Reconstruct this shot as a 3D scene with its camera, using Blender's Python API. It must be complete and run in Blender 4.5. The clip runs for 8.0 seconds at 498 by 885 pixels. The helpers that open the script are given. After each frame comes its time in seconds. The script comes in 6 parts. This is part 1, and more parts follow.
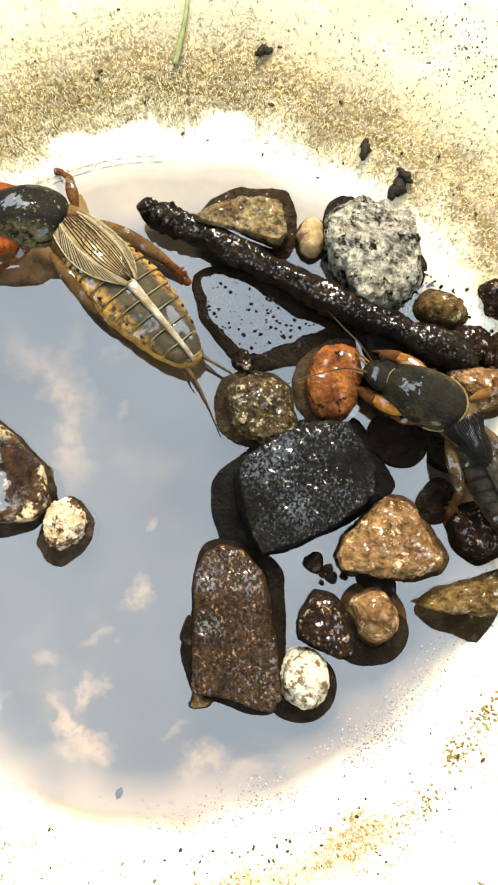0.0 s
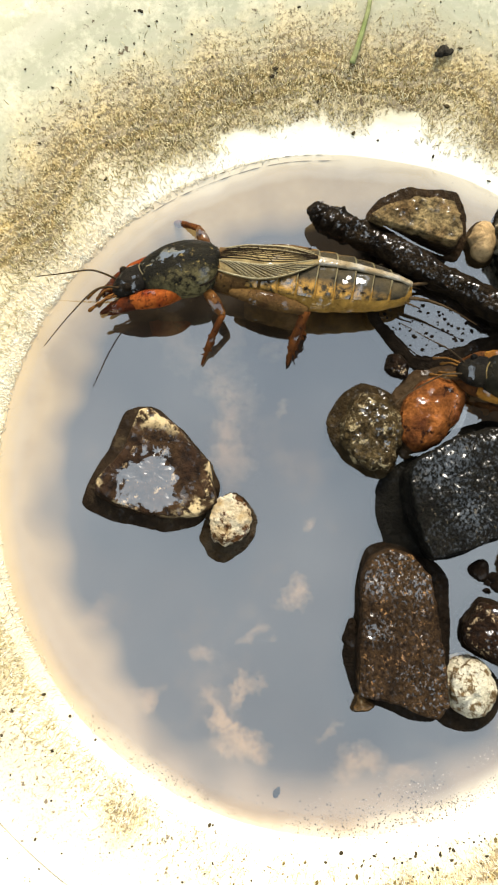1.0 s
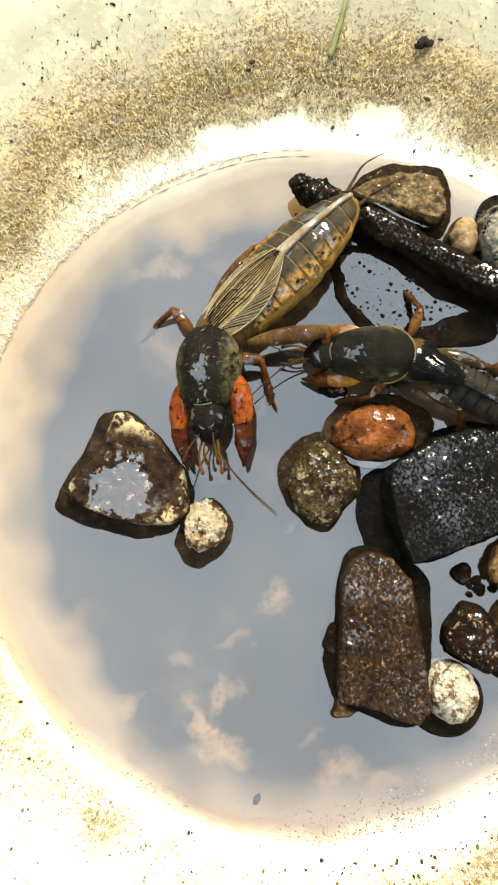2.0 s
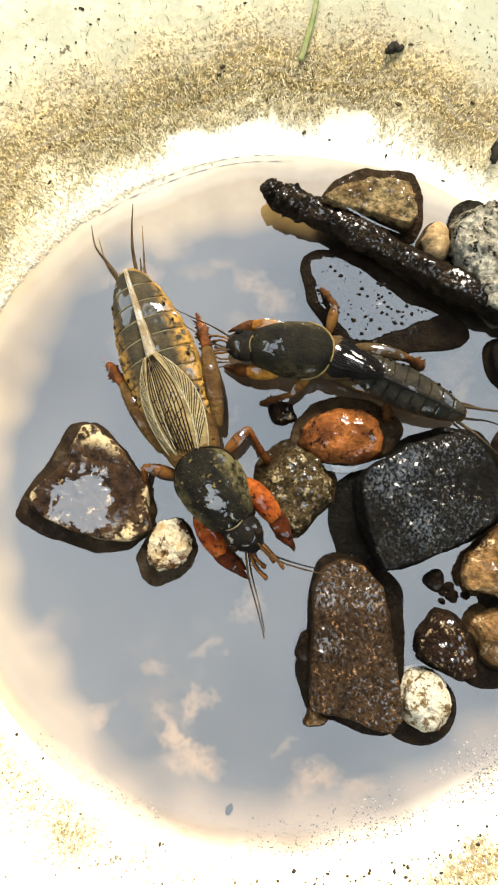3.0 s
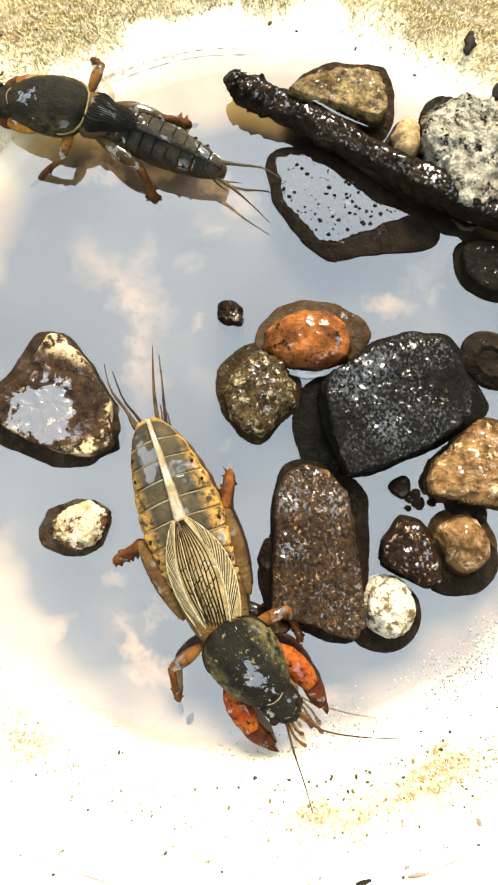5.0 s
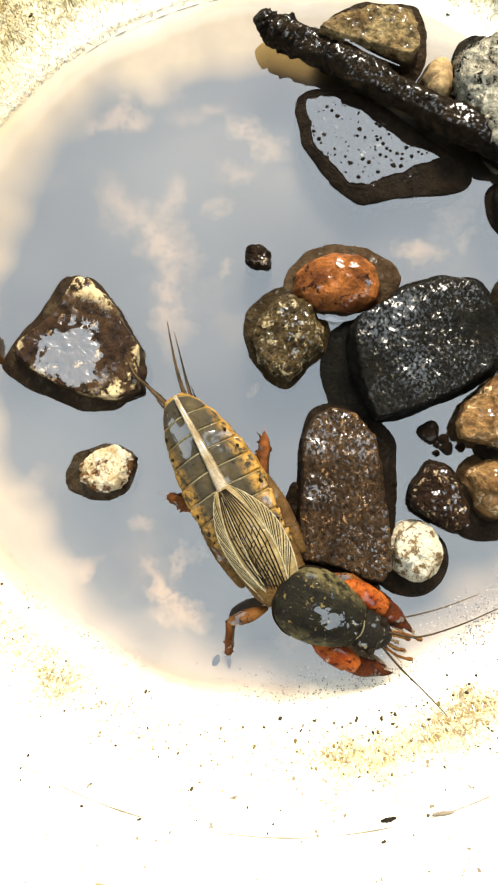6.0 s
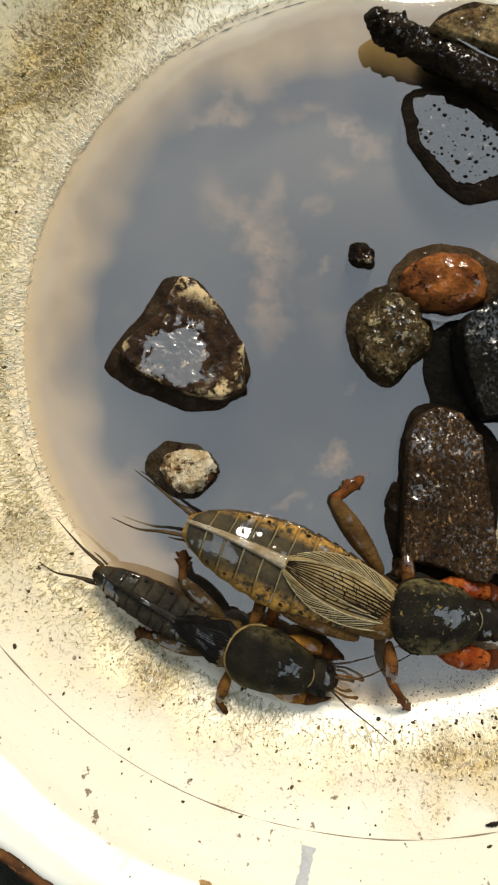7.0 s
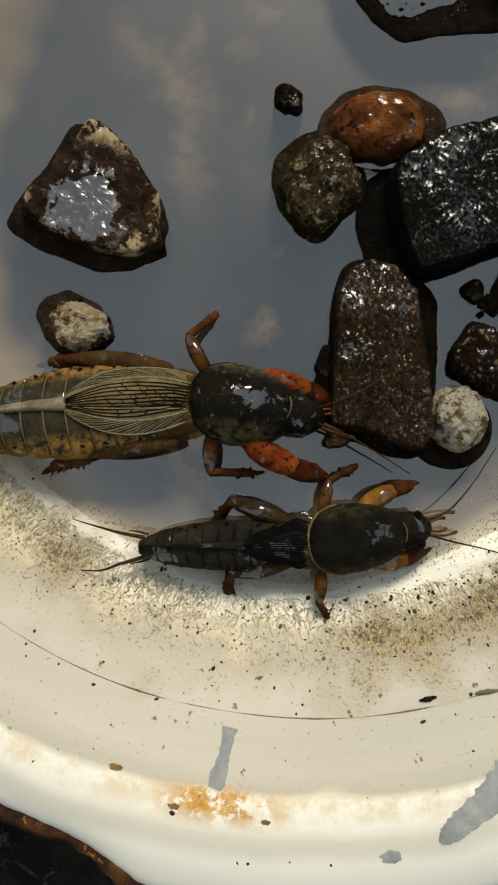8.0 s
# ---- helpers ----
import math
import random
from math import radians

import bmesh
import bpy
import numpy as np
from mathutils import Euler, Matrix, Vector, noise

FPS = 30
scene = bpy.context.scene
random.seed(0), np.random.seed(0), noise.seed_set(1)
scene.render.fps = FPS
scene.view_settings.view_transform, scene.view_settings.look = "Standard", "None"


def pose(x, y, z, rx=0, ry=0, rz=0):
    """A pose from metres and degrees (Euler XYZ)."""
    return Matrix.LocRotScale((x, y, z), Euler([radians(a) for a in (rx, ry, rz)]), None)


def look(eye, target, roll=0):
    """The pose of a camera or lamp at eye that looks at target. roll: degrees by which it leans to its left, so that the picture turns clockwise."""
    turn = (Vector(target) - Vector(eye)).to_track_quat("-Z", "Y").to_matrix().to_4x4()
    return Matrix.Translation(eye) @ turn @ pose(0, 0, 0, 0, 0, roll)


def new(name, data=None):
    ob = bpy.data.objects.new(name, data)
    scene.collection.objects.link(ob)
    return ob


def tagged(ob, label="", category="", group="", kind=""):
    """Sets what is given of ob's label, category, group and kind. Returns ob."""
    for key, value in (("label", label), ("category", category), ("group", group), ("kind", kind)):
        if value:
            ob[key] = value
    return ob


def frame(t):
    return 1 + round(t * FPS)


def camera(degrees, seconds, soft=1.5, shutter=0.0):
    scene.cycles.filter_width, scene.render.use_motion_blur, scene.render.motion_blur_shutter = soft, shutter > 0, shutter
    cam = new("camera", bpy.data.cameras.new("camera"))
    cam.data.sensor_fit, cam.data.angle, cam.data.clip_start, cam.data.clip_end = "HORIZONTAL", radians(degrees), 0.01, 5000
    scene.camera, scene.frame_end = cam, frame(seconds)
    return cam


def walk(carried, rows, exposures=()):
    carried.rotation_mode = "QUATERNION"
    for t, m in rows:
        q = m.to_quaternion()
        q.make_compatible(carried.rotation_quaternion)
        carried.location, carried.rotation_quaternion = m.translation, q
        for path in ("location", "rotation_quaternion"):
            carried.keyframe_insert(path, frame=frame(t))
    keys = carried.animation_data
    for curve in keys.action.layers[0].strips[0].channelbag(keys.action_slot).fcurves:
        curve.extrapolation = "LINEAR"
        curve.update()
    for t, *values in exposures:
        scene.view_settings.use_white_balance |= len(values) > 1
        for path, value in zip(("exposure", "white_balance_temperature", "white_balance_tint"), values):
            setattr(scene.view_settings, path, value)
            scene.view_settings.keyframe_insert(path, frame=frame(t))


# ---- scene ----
cam = camera(38, 8.0, soft=2.2)
walk(cam, [
    (0.0, pose(0.01686, -0.00873, 0.10496, 7.40, 0.67, 1.88)),
    (0.2, pose(0.01025, -0.00916, 0.10502, 7.21, 1.28, 2.85)),
    (0.5, pose(0.00330, -0.00942, 0.10461, 7.21, 1.98, 3.46)),
    (1.0, pose(-0.00410, -0.00949, 0.10505, 7.34, 2.05, 4.27)),
    (1.5, pose(-0.00350, -0.00855, 0.10355, 6.63, 2.33, 4.30)),
    (1.7, pose(-0.00233, -0.00792, 0.10354, 6.58, 2.44, 4.15)),
    (2.8, pose(0.00164, -0.00687, 0.10269, 6.83, 1.86, 3.63)),
    (3.0, pose(0.00230, -0.00665, 0.10260, 6.87, 1.85, 3.60)),
    (3.5, pose(0.00461, -0.00750, 0.10171, 6.64, 1.55, 3.40)),
    (4.0, pose(0.00428, -0.01251, 0.09833, 5.20, 1.63, 3.64)),
    (4.2, pose(0.00463, -0.01452, 0.09787, 5.04, 1.49, 3.75)),
    (4.5, pose(0.00633, -0.01307, 0.09866, 5.17, 1.21, 3.45)),
    (4.7, pose(0.00512, -0.01321, 0.09898, 5.10, 1.06, 3.57)),
    (5.8, pose(0.01316, -0.02291, 0.09582, 3.51, 1.57, 3.51)),
    (6.0, pose(0.00565, -0.02107, 0.09794, 3.59, 2.45, 4.06)),
    (6.2, pose(-0.00211, -0.01764, 0.10018, 4.06, 2.81, 4.30)),
    (6.5, pose(-0.00888, -0.01633, 0.10133, 5.09, 3.30, 4.89)),
    (6.7, pose(-0.00800, -0.02105, 0.09935, 4.33, 3.06, 5.50)),
    (6.8, pose(-0.00803, -0.02205, 0.09865, 4.02, 2.96, 5.79)),
    (7.0, pose(-0.00680, -0.02316, 0.09807, 4.04, 2.97, 5.44)),
    (7.2, pose(-0.00308, -0.02827, 0.09527, 3.13, 1.99, 5.35)),
    (7.5, pose(0.00233, -0.03419, 0.09097, 2.56, 1.93, 5.12)),
    (7.7, pose(0.00177, -0.03518, 0.08933, 1.89, 0.49, 4.91)),
    (8.0, pose(0.00106, -0.03583, 0.08913, 1.93, 1.14, 4.66)),
], exposures=[(0.0, 1.36, 6640, 10), (0.5, 1.20, 6620, 10), (1.0, 0.80, 6600, 10), (1.7, 0.90, 6720, 10), (2.8, 1.13, 6800, 11), (4.0, 1.25, 6800, 11), (4.5, 1.57, 6830, 10), (5.8, 1.42, 6850, 10), (6.2, 0.92, 6900, 10), (6.5, 0.42, 6930, 10), (7.0, 0.06, 6770, 10), (7.5, -0.70, 6580, 8), (8.0, -0.82, 6700, 9)])

# ---- sky and sun ----
world = bpy.data.worlds.new("sky")
scene.world = world
world.use_nodes = True


SUN_FROM = (0.06, 0.50, 0.455)


def sky_nodes(nt):
    nt.nodes.clear()
    out = nt.nodes.new("ShaderNodeOutputWorld")
    back = nt.nodes.new("ShaderNodeBackground")
    sky = nt.nodes.new("ShaderNodeTexSky")
    sky.sky_type, sky.sun_disc = "NISHITA", False
    sky.sun_elevation, sky.sun_rotation = radians(42), radians(7)
    coord = nt.nodes.new("ShaderNodeTexCoord")
    cloud = nt.nodes.new("ShaderNodeTexNoise")
    cloud.inputs["Scale"].default_value, cloud.inputs["Detail"].default_value = 2.2, 3
    cloud.inputs["Roughness"].default_value = 0.55
    ramp = nt.nodes.new("ShaderNodeValToRGB")
    ramp.color_ramp.elements[0].position, ramp.color_ramp.elements[1].position = 0.40, 0.80
    mix = nt.nodes.new("ShaderNodeMix")
    mix.data_type = "RGBA"
    mix.inputs[7].default_value = (7.4, 8.2, 8.8, 1)
    grey = nt.nodes.new("ShaderNodeMix")
    grey.data_type = "RGBA"
    grey.inputs[0].default_value = 0.62
    grey.inputs[7].default_value = (6.5, 7.6, 8.4, 1)
    nt.links.new(coord.outputs["Generated"], cloud.inputs["Vector"])
    nt.links.new(cloud.outputs["Fac"], ramp.inputs["Fac"])
    nt.links.new(ramp.outputs["Color"], mix.inputs[0])
    nt.links.new(sky.outputs["Color"], grey.inputs[6])
    nt.links.new(grey.outputs[2], mix.inputs[6])
    # thin bright cloud round the sun
    aim = nt.nodes.new("ShaderNodeVectorMath")
    aim.operation = "DOT_PRODUCT"
    aim.inputs[1].default_value = Vector(SUN_FROM).normalized()
    nt.links.new(coord.outputs["Generated"], aim.inputs[0])
    near = nt.nodes.new("ShaderNodeMapRange")
    near.interpolation_type = "SMOOTHERSTEP"
    near.inputs["From Min"].default_value, near.inputs["From Max"].default_value = 0.972, 1.0
    nt.links.new(aim.outputs["Value"], near.inputs["Value"])
    halo = nt.nodes.new("ShaderNodeMix")
    halo.data_type = "RGBA"
    halo.inputs[7].default_value = (30.0, 29.0, 27.0, 1)
    nt.links.new(near.outputs["Result"], halo.inputs[0])
    nt.links.new(mix.outputs[2], halo.inputs[6])
    nt.links.new(halo.outputs[2], back.inputs["Color"])
    back.inputs["Strength"].default_value = 0.118
    nt.links.new(back.outputs[0], out.inputs[0])


sky_nodes(world.node_tree)
sun = new("sun", bpy.data.lights.new("sun", "SUN"))
sun.data.energy, sun.data.angle, sun.data.color = 4.6, radians(24), (1.0, 0.93, 0.80)
sun.matrix_world = look(SUN_FROM, (0, 0, 0))

# ---- materials ----
MM = 0.001


def graph(name):
    m = bpy.data.materials.new(name)
    m.use_nodes = True
    nt = m.node_tree
    return m, nt, nt.nodes["Principled BSDF"]


def node(nt, kind, **values):
    n = nt.nodes.new(kind)
    for key, value in values.items():
        n.inputs[key.replace("_", " ")].default_value = value
    return n


def noise_of(nt, scale, detail=4.0, rough=0.55, distort=0.0, streak=None):
    coord = nt.nodes.new("ShaderNodeTexCoord")
    tex = node(nt, "ShaderNodeTexNoise", Scale=scale, Detail=detail, Roughness=rough, Distortion=distort)
    place = coord.outputs["Object"]
    if streak:  # turned off the axes and drawn out along one direction
        pull = nt.nodes.new("ShaderNodeMapping")
        pull.inputs["Rotation"].default_value = (0.5, 0.4, 0.7)
        pull.inputs["Scale"].default_value = streak
        nt.links.new(place, pull.inputs["Vector"])
        place = pull.outputs[0]
    nt.links.new(place, tex.inputs["Vector"])
    return tex.outputs["Fac"]


def ramped(nt, fac, low, high):
    r = nt.nodes.new("ShaderNodeMapRange")
    r.inputs["From Min"].default_value, r.inputs["From Max"].default_value = low, high
    nt.links.new(fac, r.inputs["Value"])
    return r.outputs["Result"]


def blend(nt, fac, a, b):
    m = nt.nodes.new("ShaderNodeMix")
    m.data_type = "RGBA"
    for slot, v in ((0, fac), (6, a), (7, b)):
        if isinstance(v, (tuple, float, int)):
            m.inputs[slot].default_value = (*v, 1) if isinstance(v, tuple) else v
        else:
            nt.links.new(v, m.inputs[slot])
    return m.outputs[2]


def math_of(nt, op, a, b=0.0):
    m = nt.nodes.new("ShaderNodeMath")
    m.operation = op
    for n, v in ((0, a), (1, b)):
        if isinstance(v, (float, int)):
            m.inputs[n].default_value = v
        else:
            nt.links.new(v, m.inputs[n])
    return m.outputs[0]


def blend_value(nt, fac, a, b):
    """Plain number a where fac is 0, b where it is 1."""
    return math_of(nt, "ADD", math_of(nt, "MULTIPLY", a, math_of(nt, "SUBTRACT", 1.0, fac)), math_of(nt, "MULTIPLY", b, fac))


def bumped(nt, bsdf, fac, strength, distance):
    b = node(nt, "ShaderNodeBump", Strength=strength, Distance=distance)
    nt.links.new(fac, b.inputs["Height"])
    nt.links.new(b.outputs["Normal"], bsdf.inputs["Normal"])


def surface(name, base, alt, speck=None, grain=700.0, patch=140.0, rough=(0.25, 0.5), bump=0.5, deep=0.0004,
            speck_from=0.6, film=None, film_size=300.0, film_ior=1.55, film_at=None, wet=0.0, spec=0.05, margin=None):
    """A two-scale surface: patches of alt in base, fine grain, specks, and relief of the same grain."""
    m, nt, p = graph(name)
    big, fine = noise_of(nt, patch, 3), noise_of(nt, grain, 6, 0.65)
    col = blend(nt, ramped(nt, big, 0.35, 0.68), base, alt)
    col = blend(nt, ramped(nt, fine, 0.3, 0.75), blend(nt, 0.45, col, (0.0, 0.0, 0.0)), col)
    if speck:
        dots = noise_of(nt, grain * 0.8, 5, 0.7, 0.4)
        col = blend(nt, ramped(nt, dots, speck_from, speck_from + 0.07), col, speck)
    if margin:  # paler mottling towards both flanks
        colour, inner, outer = margin
        coord = nt.nodes.new("ShaderNodeTexCoord")
        sep = nt.nodes.new("ShaderNodeSeparateXYZ")
        nt.links.new(coord.outputs["Object"], sep.inputs[0])
        edge = ramped(nt, math_of(nt, "ABSOLUTE", sep.outputs["Y"]), inner * MM, outer * MM)
        col = blend(nt, math_of(nt, "MULTIPLY", edge, ramped(nt, noise_of(nt, 900, 5, 0.7), 0.40, 0.58)), col, colour)
    nt.links.new(col, p.inputs["Base Color"])
    r = nt.nodes.new("ShaderNodeMapRange")
    r.inputs["To Min"].default_value, r.inputs["To Max"].default_value = rough
    nt.links.new(big, r.inputs["Value"])
    nt.links.new(r.outputs["Result"], p.inputs["Roughness"])
    p.inputs["Specular IOR Level"].default_value = spec
    p.inputs["Coat Weight"].default_value, p.inputs["Coat IOR"].default_value, p.inputs["Coat Roughness"].default_value = wet, 1.5, 0.16
    if film:  # water lying on it in patches
        lying = ramped(nt, noise_of(nt, film_size, 4, 0.6, 0.4), film, film + 0.05)
        if film_at:  # lying in one place above all: x, y and half lengths in millimetres
            coord = nt.nodes.new("ShaderNodeTexCoord")
            spot = nt.nodes.new("ShaderNodeMapping")
            spot.vector_type = "TEXTURE"
            spot.inputs["Location"].default_value = (film_at[0] * MM, film_at[1] * MM, 0.006)
            spot.inputs["Scale"].default_value = (film_at[2] * MM, film_at[3] * MM, 0.02)
            nt.links.new(coord.outputs["Object"], spot.inputs["Vector"])
            reach = nt.nodes.new("ShaderNodeVectorMath")
            reach.operation = "LENGTH"
            nt.links.new(spot.outputs[0], reach.inputs[0])
            held = math_of(nt, "ADD", ramped(nt, reach.outputs["Value"], 1.5, 0.1), math_of(nt, "MULTIPLY", math_of(nt, "SUBTRACT", noise_of(nt, 800, 5, 0.65, 0.8), 0.5), 3.4))
            lying = math_of(nt, "MAXIMUM", math_of(nt, "MULTIPLY", lying, 0.35), ramped(nt, held, 0.56, 0.66))
        nt.links.new(math_of(nt, "MAXIMUM", lying, wet), p.inputs["Coat Weight"])
        p.inputs["Coat IOR"].default_value, p.inputs["Coat Roughness"].default_value = film_ior, 0.07
    bumped(nt, p, fine, bump, deep)
    return m


def stone_surface(name, base, alt, speck=None, grain=900.0, speck_from=0.58, dark_to=0.6, wet=0.55, glint=1500.0, steep=0.9, bump=0.8, rough=0.6, patch=120.0, shine=1.75, edge=None, sheet=None, foot=(0.0045, 0.0028, 0.0016), skin_from=0.36, streak=None, pit=0.85, skin_size=150.0, film_at=(), crisp=0.06):
    """Wet stone: grainy rock, its foot coloured dark for wetness and for the dim meniscus round it, under a skin of
    water that follows the grains.
    wet: how much stays free of the skin; glint: its wrinkles in a metre; steep: their slope;
    edge: colour, inner and outer millimetres of a worn border; sheet: middle and reach of flat water lying on top."""
    m, nt, p = graph(name)
    streak = streak or (1.0, 1.0, 1.0)
    big, fine = noise_of(nt, patch, 3, 0.6, 0.3), noise_of(nt, grain, 7, 0.68, 0.0, streak)
    col = blend(nt, ramped(nt, big, 0.36, 0.66), base, alt)
    col = blend(nt, ramped(nt, fine, 0.38, 0.60), blend(nt, pit, col, (0.003, 0.002, 0.0015)), col)
    if speck:
        col = blend(nt, ramped(nt, noise_of(nt, grain * 0.6, 7, 0.78, 0.2, streak), speck_from, speck_from + 0.05), col, speck)
    coord = nt.nodes.new("ShaderNodeTexCoord")
    sep = nt.nodes.new("ShaderNodeSeparateXYZ")
    nt.links.new(coord.outputs["Object"], sep.inputs[0])
    if edge:
        colour, inner, outer = edge
        x, y = sep.outputs["X"], sep.outputs["Y"]
        rad = math_of(nt, "SQRT", math_of(nt, "ADD", math_of(nt, "MULTIPLY", x, x), math_of(nt, "MULTIPLY", y, y)))
        worn = math_of(nt, "ADD", math_of(nt, "MULTIPLY", noise_of(nt, 210, 5, 0.62), 0.5), math_of(nt, "MULTIPLY", noise_of(nt, 800, 6, 0.75), 0.5))
        rad = math_of(nt, "ADD", rad, math_of(nt, "MULTIPLY", math_of(nt, "SUBTRACT", noise_of(nt, 170, 4, 0.6), 0.5), 0.006))
        border = math_of(nt, "MULTIPLY", ramped(nt, rad, inner * MM, (inner + 1.4) * MM), ramped(nt, rad, (outer + 0.8) * MM, outer * MM))
        col = blend(nt, math_of(nt, "MULTIPLY", border, ramped(nt, worn, 0.52, 0.57)), col, colour)
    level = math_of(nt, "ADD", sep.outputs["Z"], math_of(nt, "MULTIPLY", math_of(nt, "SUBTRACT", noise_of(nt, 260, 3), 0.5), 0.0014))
    dry = ramped(nt, level, dark_to * MM, (dark_to + 0.5) * MM)
    # wet stone plus the meniscus, painted dark because it mirrors little sky
    foot_shade = blend(nt, ramped(nt, noise_of(nt, 330, 5, 0.7), 0.42, 0.68), foot, tuple(2.6 * v for v in foot))
    col = blend(nt, dry, blend(nt, 0.95, col, foot_shade), col)
    nt.links.new(col, p.inputs["Base Color"])
    p.inputs["Roughness"].default_value = rough
    p.inputs["Specular IOR Level"].default_value = 0.04
    relief = math_of(nt, "ADD", fine, math_of(nt, "MULTIPLY", noise_of(nt, 330, 4), 1.4))
    b = node(nt, "ShaderNodeBump", Distance=0.0010, Strength=bump)
    nt.links.new(relief, b.inputs["Height"])
    nt.links.new(b.outputs["Normal"], p.inputs["Normal"])
    flake = noise_of(nt, glint, 5, 0.64, 0.3, streak)
    lying = ramped(nt, noise_of(nt, skin_size, 3), skin_from, skin_from + 0.17)
    for px, py, size in film_at:  # hollows that hold most of the water
        spot = nt.nodes.new("ShaderNodeVectorMath")
        spot.operation = "DISTANCE"
        spot.inputs[1].default_value = (px * MM, py * MM, 0.0045)
        nt.links.new(coord.outputs["Object"], spot.inputs[0])
        pooled = ramped(nt, spot.outputs["Value"], size * 1.3 * MM, size * 0.4 * MM)
        lying = math_of(nt, "MAXIMUM", lying, pooled)
        flake = math_of(nt, "ADD", flake, math_of(nt, "MULTIPLY", pooled, 0.07))
    face_up = nt.nodes.new("ShaderNodeSeparateXYZ")
    nt.links.new(coord.outputs["Normal"], face_up.inputs[0])
    lying = math_of(nt, "MULTIPLY", lying, ramped(nt, face_up.outputs["Z"], 0.62, 0.86))
    skin = math_of(nt, "MULTIPLY", ramped(nt, flake, wet, wet + crisp), lying)
    if sheet:
        px, py, size = sheet  # one shallow pool with a ragged shore
        spot = nt.nodes.new("ShaderNodeVectorMath")
        spot.operation = "DISTANCE"
        spot.inputs[1].default_value = (px * MM, py * MM, 0.0032)
        nt.links.new(coord.outputs["Object"], spot.inputs[0])
        shore = math_of(nt, "ADD", ramped(nt, spot.outputs["Value"], size * 1.6 * MM, 0.0), math_of(nt, "MULTIPLY", math_of(nt, "SUBTRACT", noise_of(nt, 330, 5, 0.62, 0.4), 0.5), 1.5))
        pool = ramped(nt, shore, 0.42, 0.47)
        skin = math_of(nt, "MAXIMUM", math_of(nt, "MULTIPLY", skin, 0.3), pool)
    nt.links.new(math_of(nt, "MULTIPLY", skin, math_of(nt, "ADD", math_of(nt, "MULTIPLY", dry, 0.85), 0.15)), p.inputs["Coat Weight"])
    p.inputs["Coat IOR"].default_value, p.inputs["Coat Roughness"].default_value = shine, 0.24
    c = node(nt, "ShaderNodeBump", Distance=steep / glint, Strength=0.25 if sheet else 0.8)
    nt.links.new(noise_of(nt, glint * 0.8, 2, 0.5, 0.0, streak), c.inputs["Height"])
    nt.links.new(c.outputs["Normal"], p.inputs["Coat Normal"])
    return m


BARE_FLOOR = [
    (-22.2, 17.1, 5.0, 2.8, -35, 0.50), (-17.4, 12.8, 4.8, 3.0, -50, 0.70), (-15.3, 5.0, 7.0, 2.2, -84, 0.60), (-17.0, 18.5, 4.6, 2.0, 85, 0.40),
    (-7.3, 24.1, 3.0, 1.4, 0, 0.40), (-4.6, 29.0, 4.2, 1.7, -30, 0.60), (-24.4, 31.0, 3.6, 1.6, 20, 0.65), (-12.6, 33.0, 3.4, 1.5, 10, 0.35), (-21.0, 35.6, 3.0, 1.6, 0, 0.40),
    (19.6, 14.4, 2.4, 1.8, 0, 0.90), (24.0, 19.4, 2.8, 2.0, 30, 0.60), (26.5, 16.0, 2.0, 1.0, 60, 0.40),
    (-3.3, -17.8, 2.0, 1.4, 55, 0.85), (-3.0, -8.0, 1.3, 0.9, 80, 0.50), (-9.8, -24.4, 2.2, 1.1, 25, 0.50), (-7.4, 9.4, 1.4, 0.9, 30, 0.35), (-10.2, 19.0, 1.8, 1.2, 0, 0.35),
    (-13.8, -36.4, 4.6, 1.3, -48, 1.0), (-10.2, -39.4, 3.6, 1.8, -10, 1.0), (-10.2, -32.4, 2.6, 0.9, 50, 0.7), (-24.7, -33.9, 3.0, 1.5, 40, 0.75), (-29.4, -35.8, 3.4, 1.8, 30, 0.7),
    (6.8, -40.6, 3.2, 1.8, 10, 0.8), (-16.0, -27.6, 1.5, 1.1, 0, 0.5), (2.0, -36.0, 2.2, 0.8, 40, 0.4), (-33.0, -24.0, 3.0, 1.6, 60, 0.35), (13.5, -41.5, 3.0, 1.4, 20, 0.6),
]


# spots of the wall rinsed white: x, y, half width and height
RINSED = [(-3.0, 50.8, 4.6, 3.0), (10.2, 52.4, 4.6, 3.4), (-12.0, 49.6, 5.0, 1.8), (4.0, 50.0, 6.0, 2.0)]


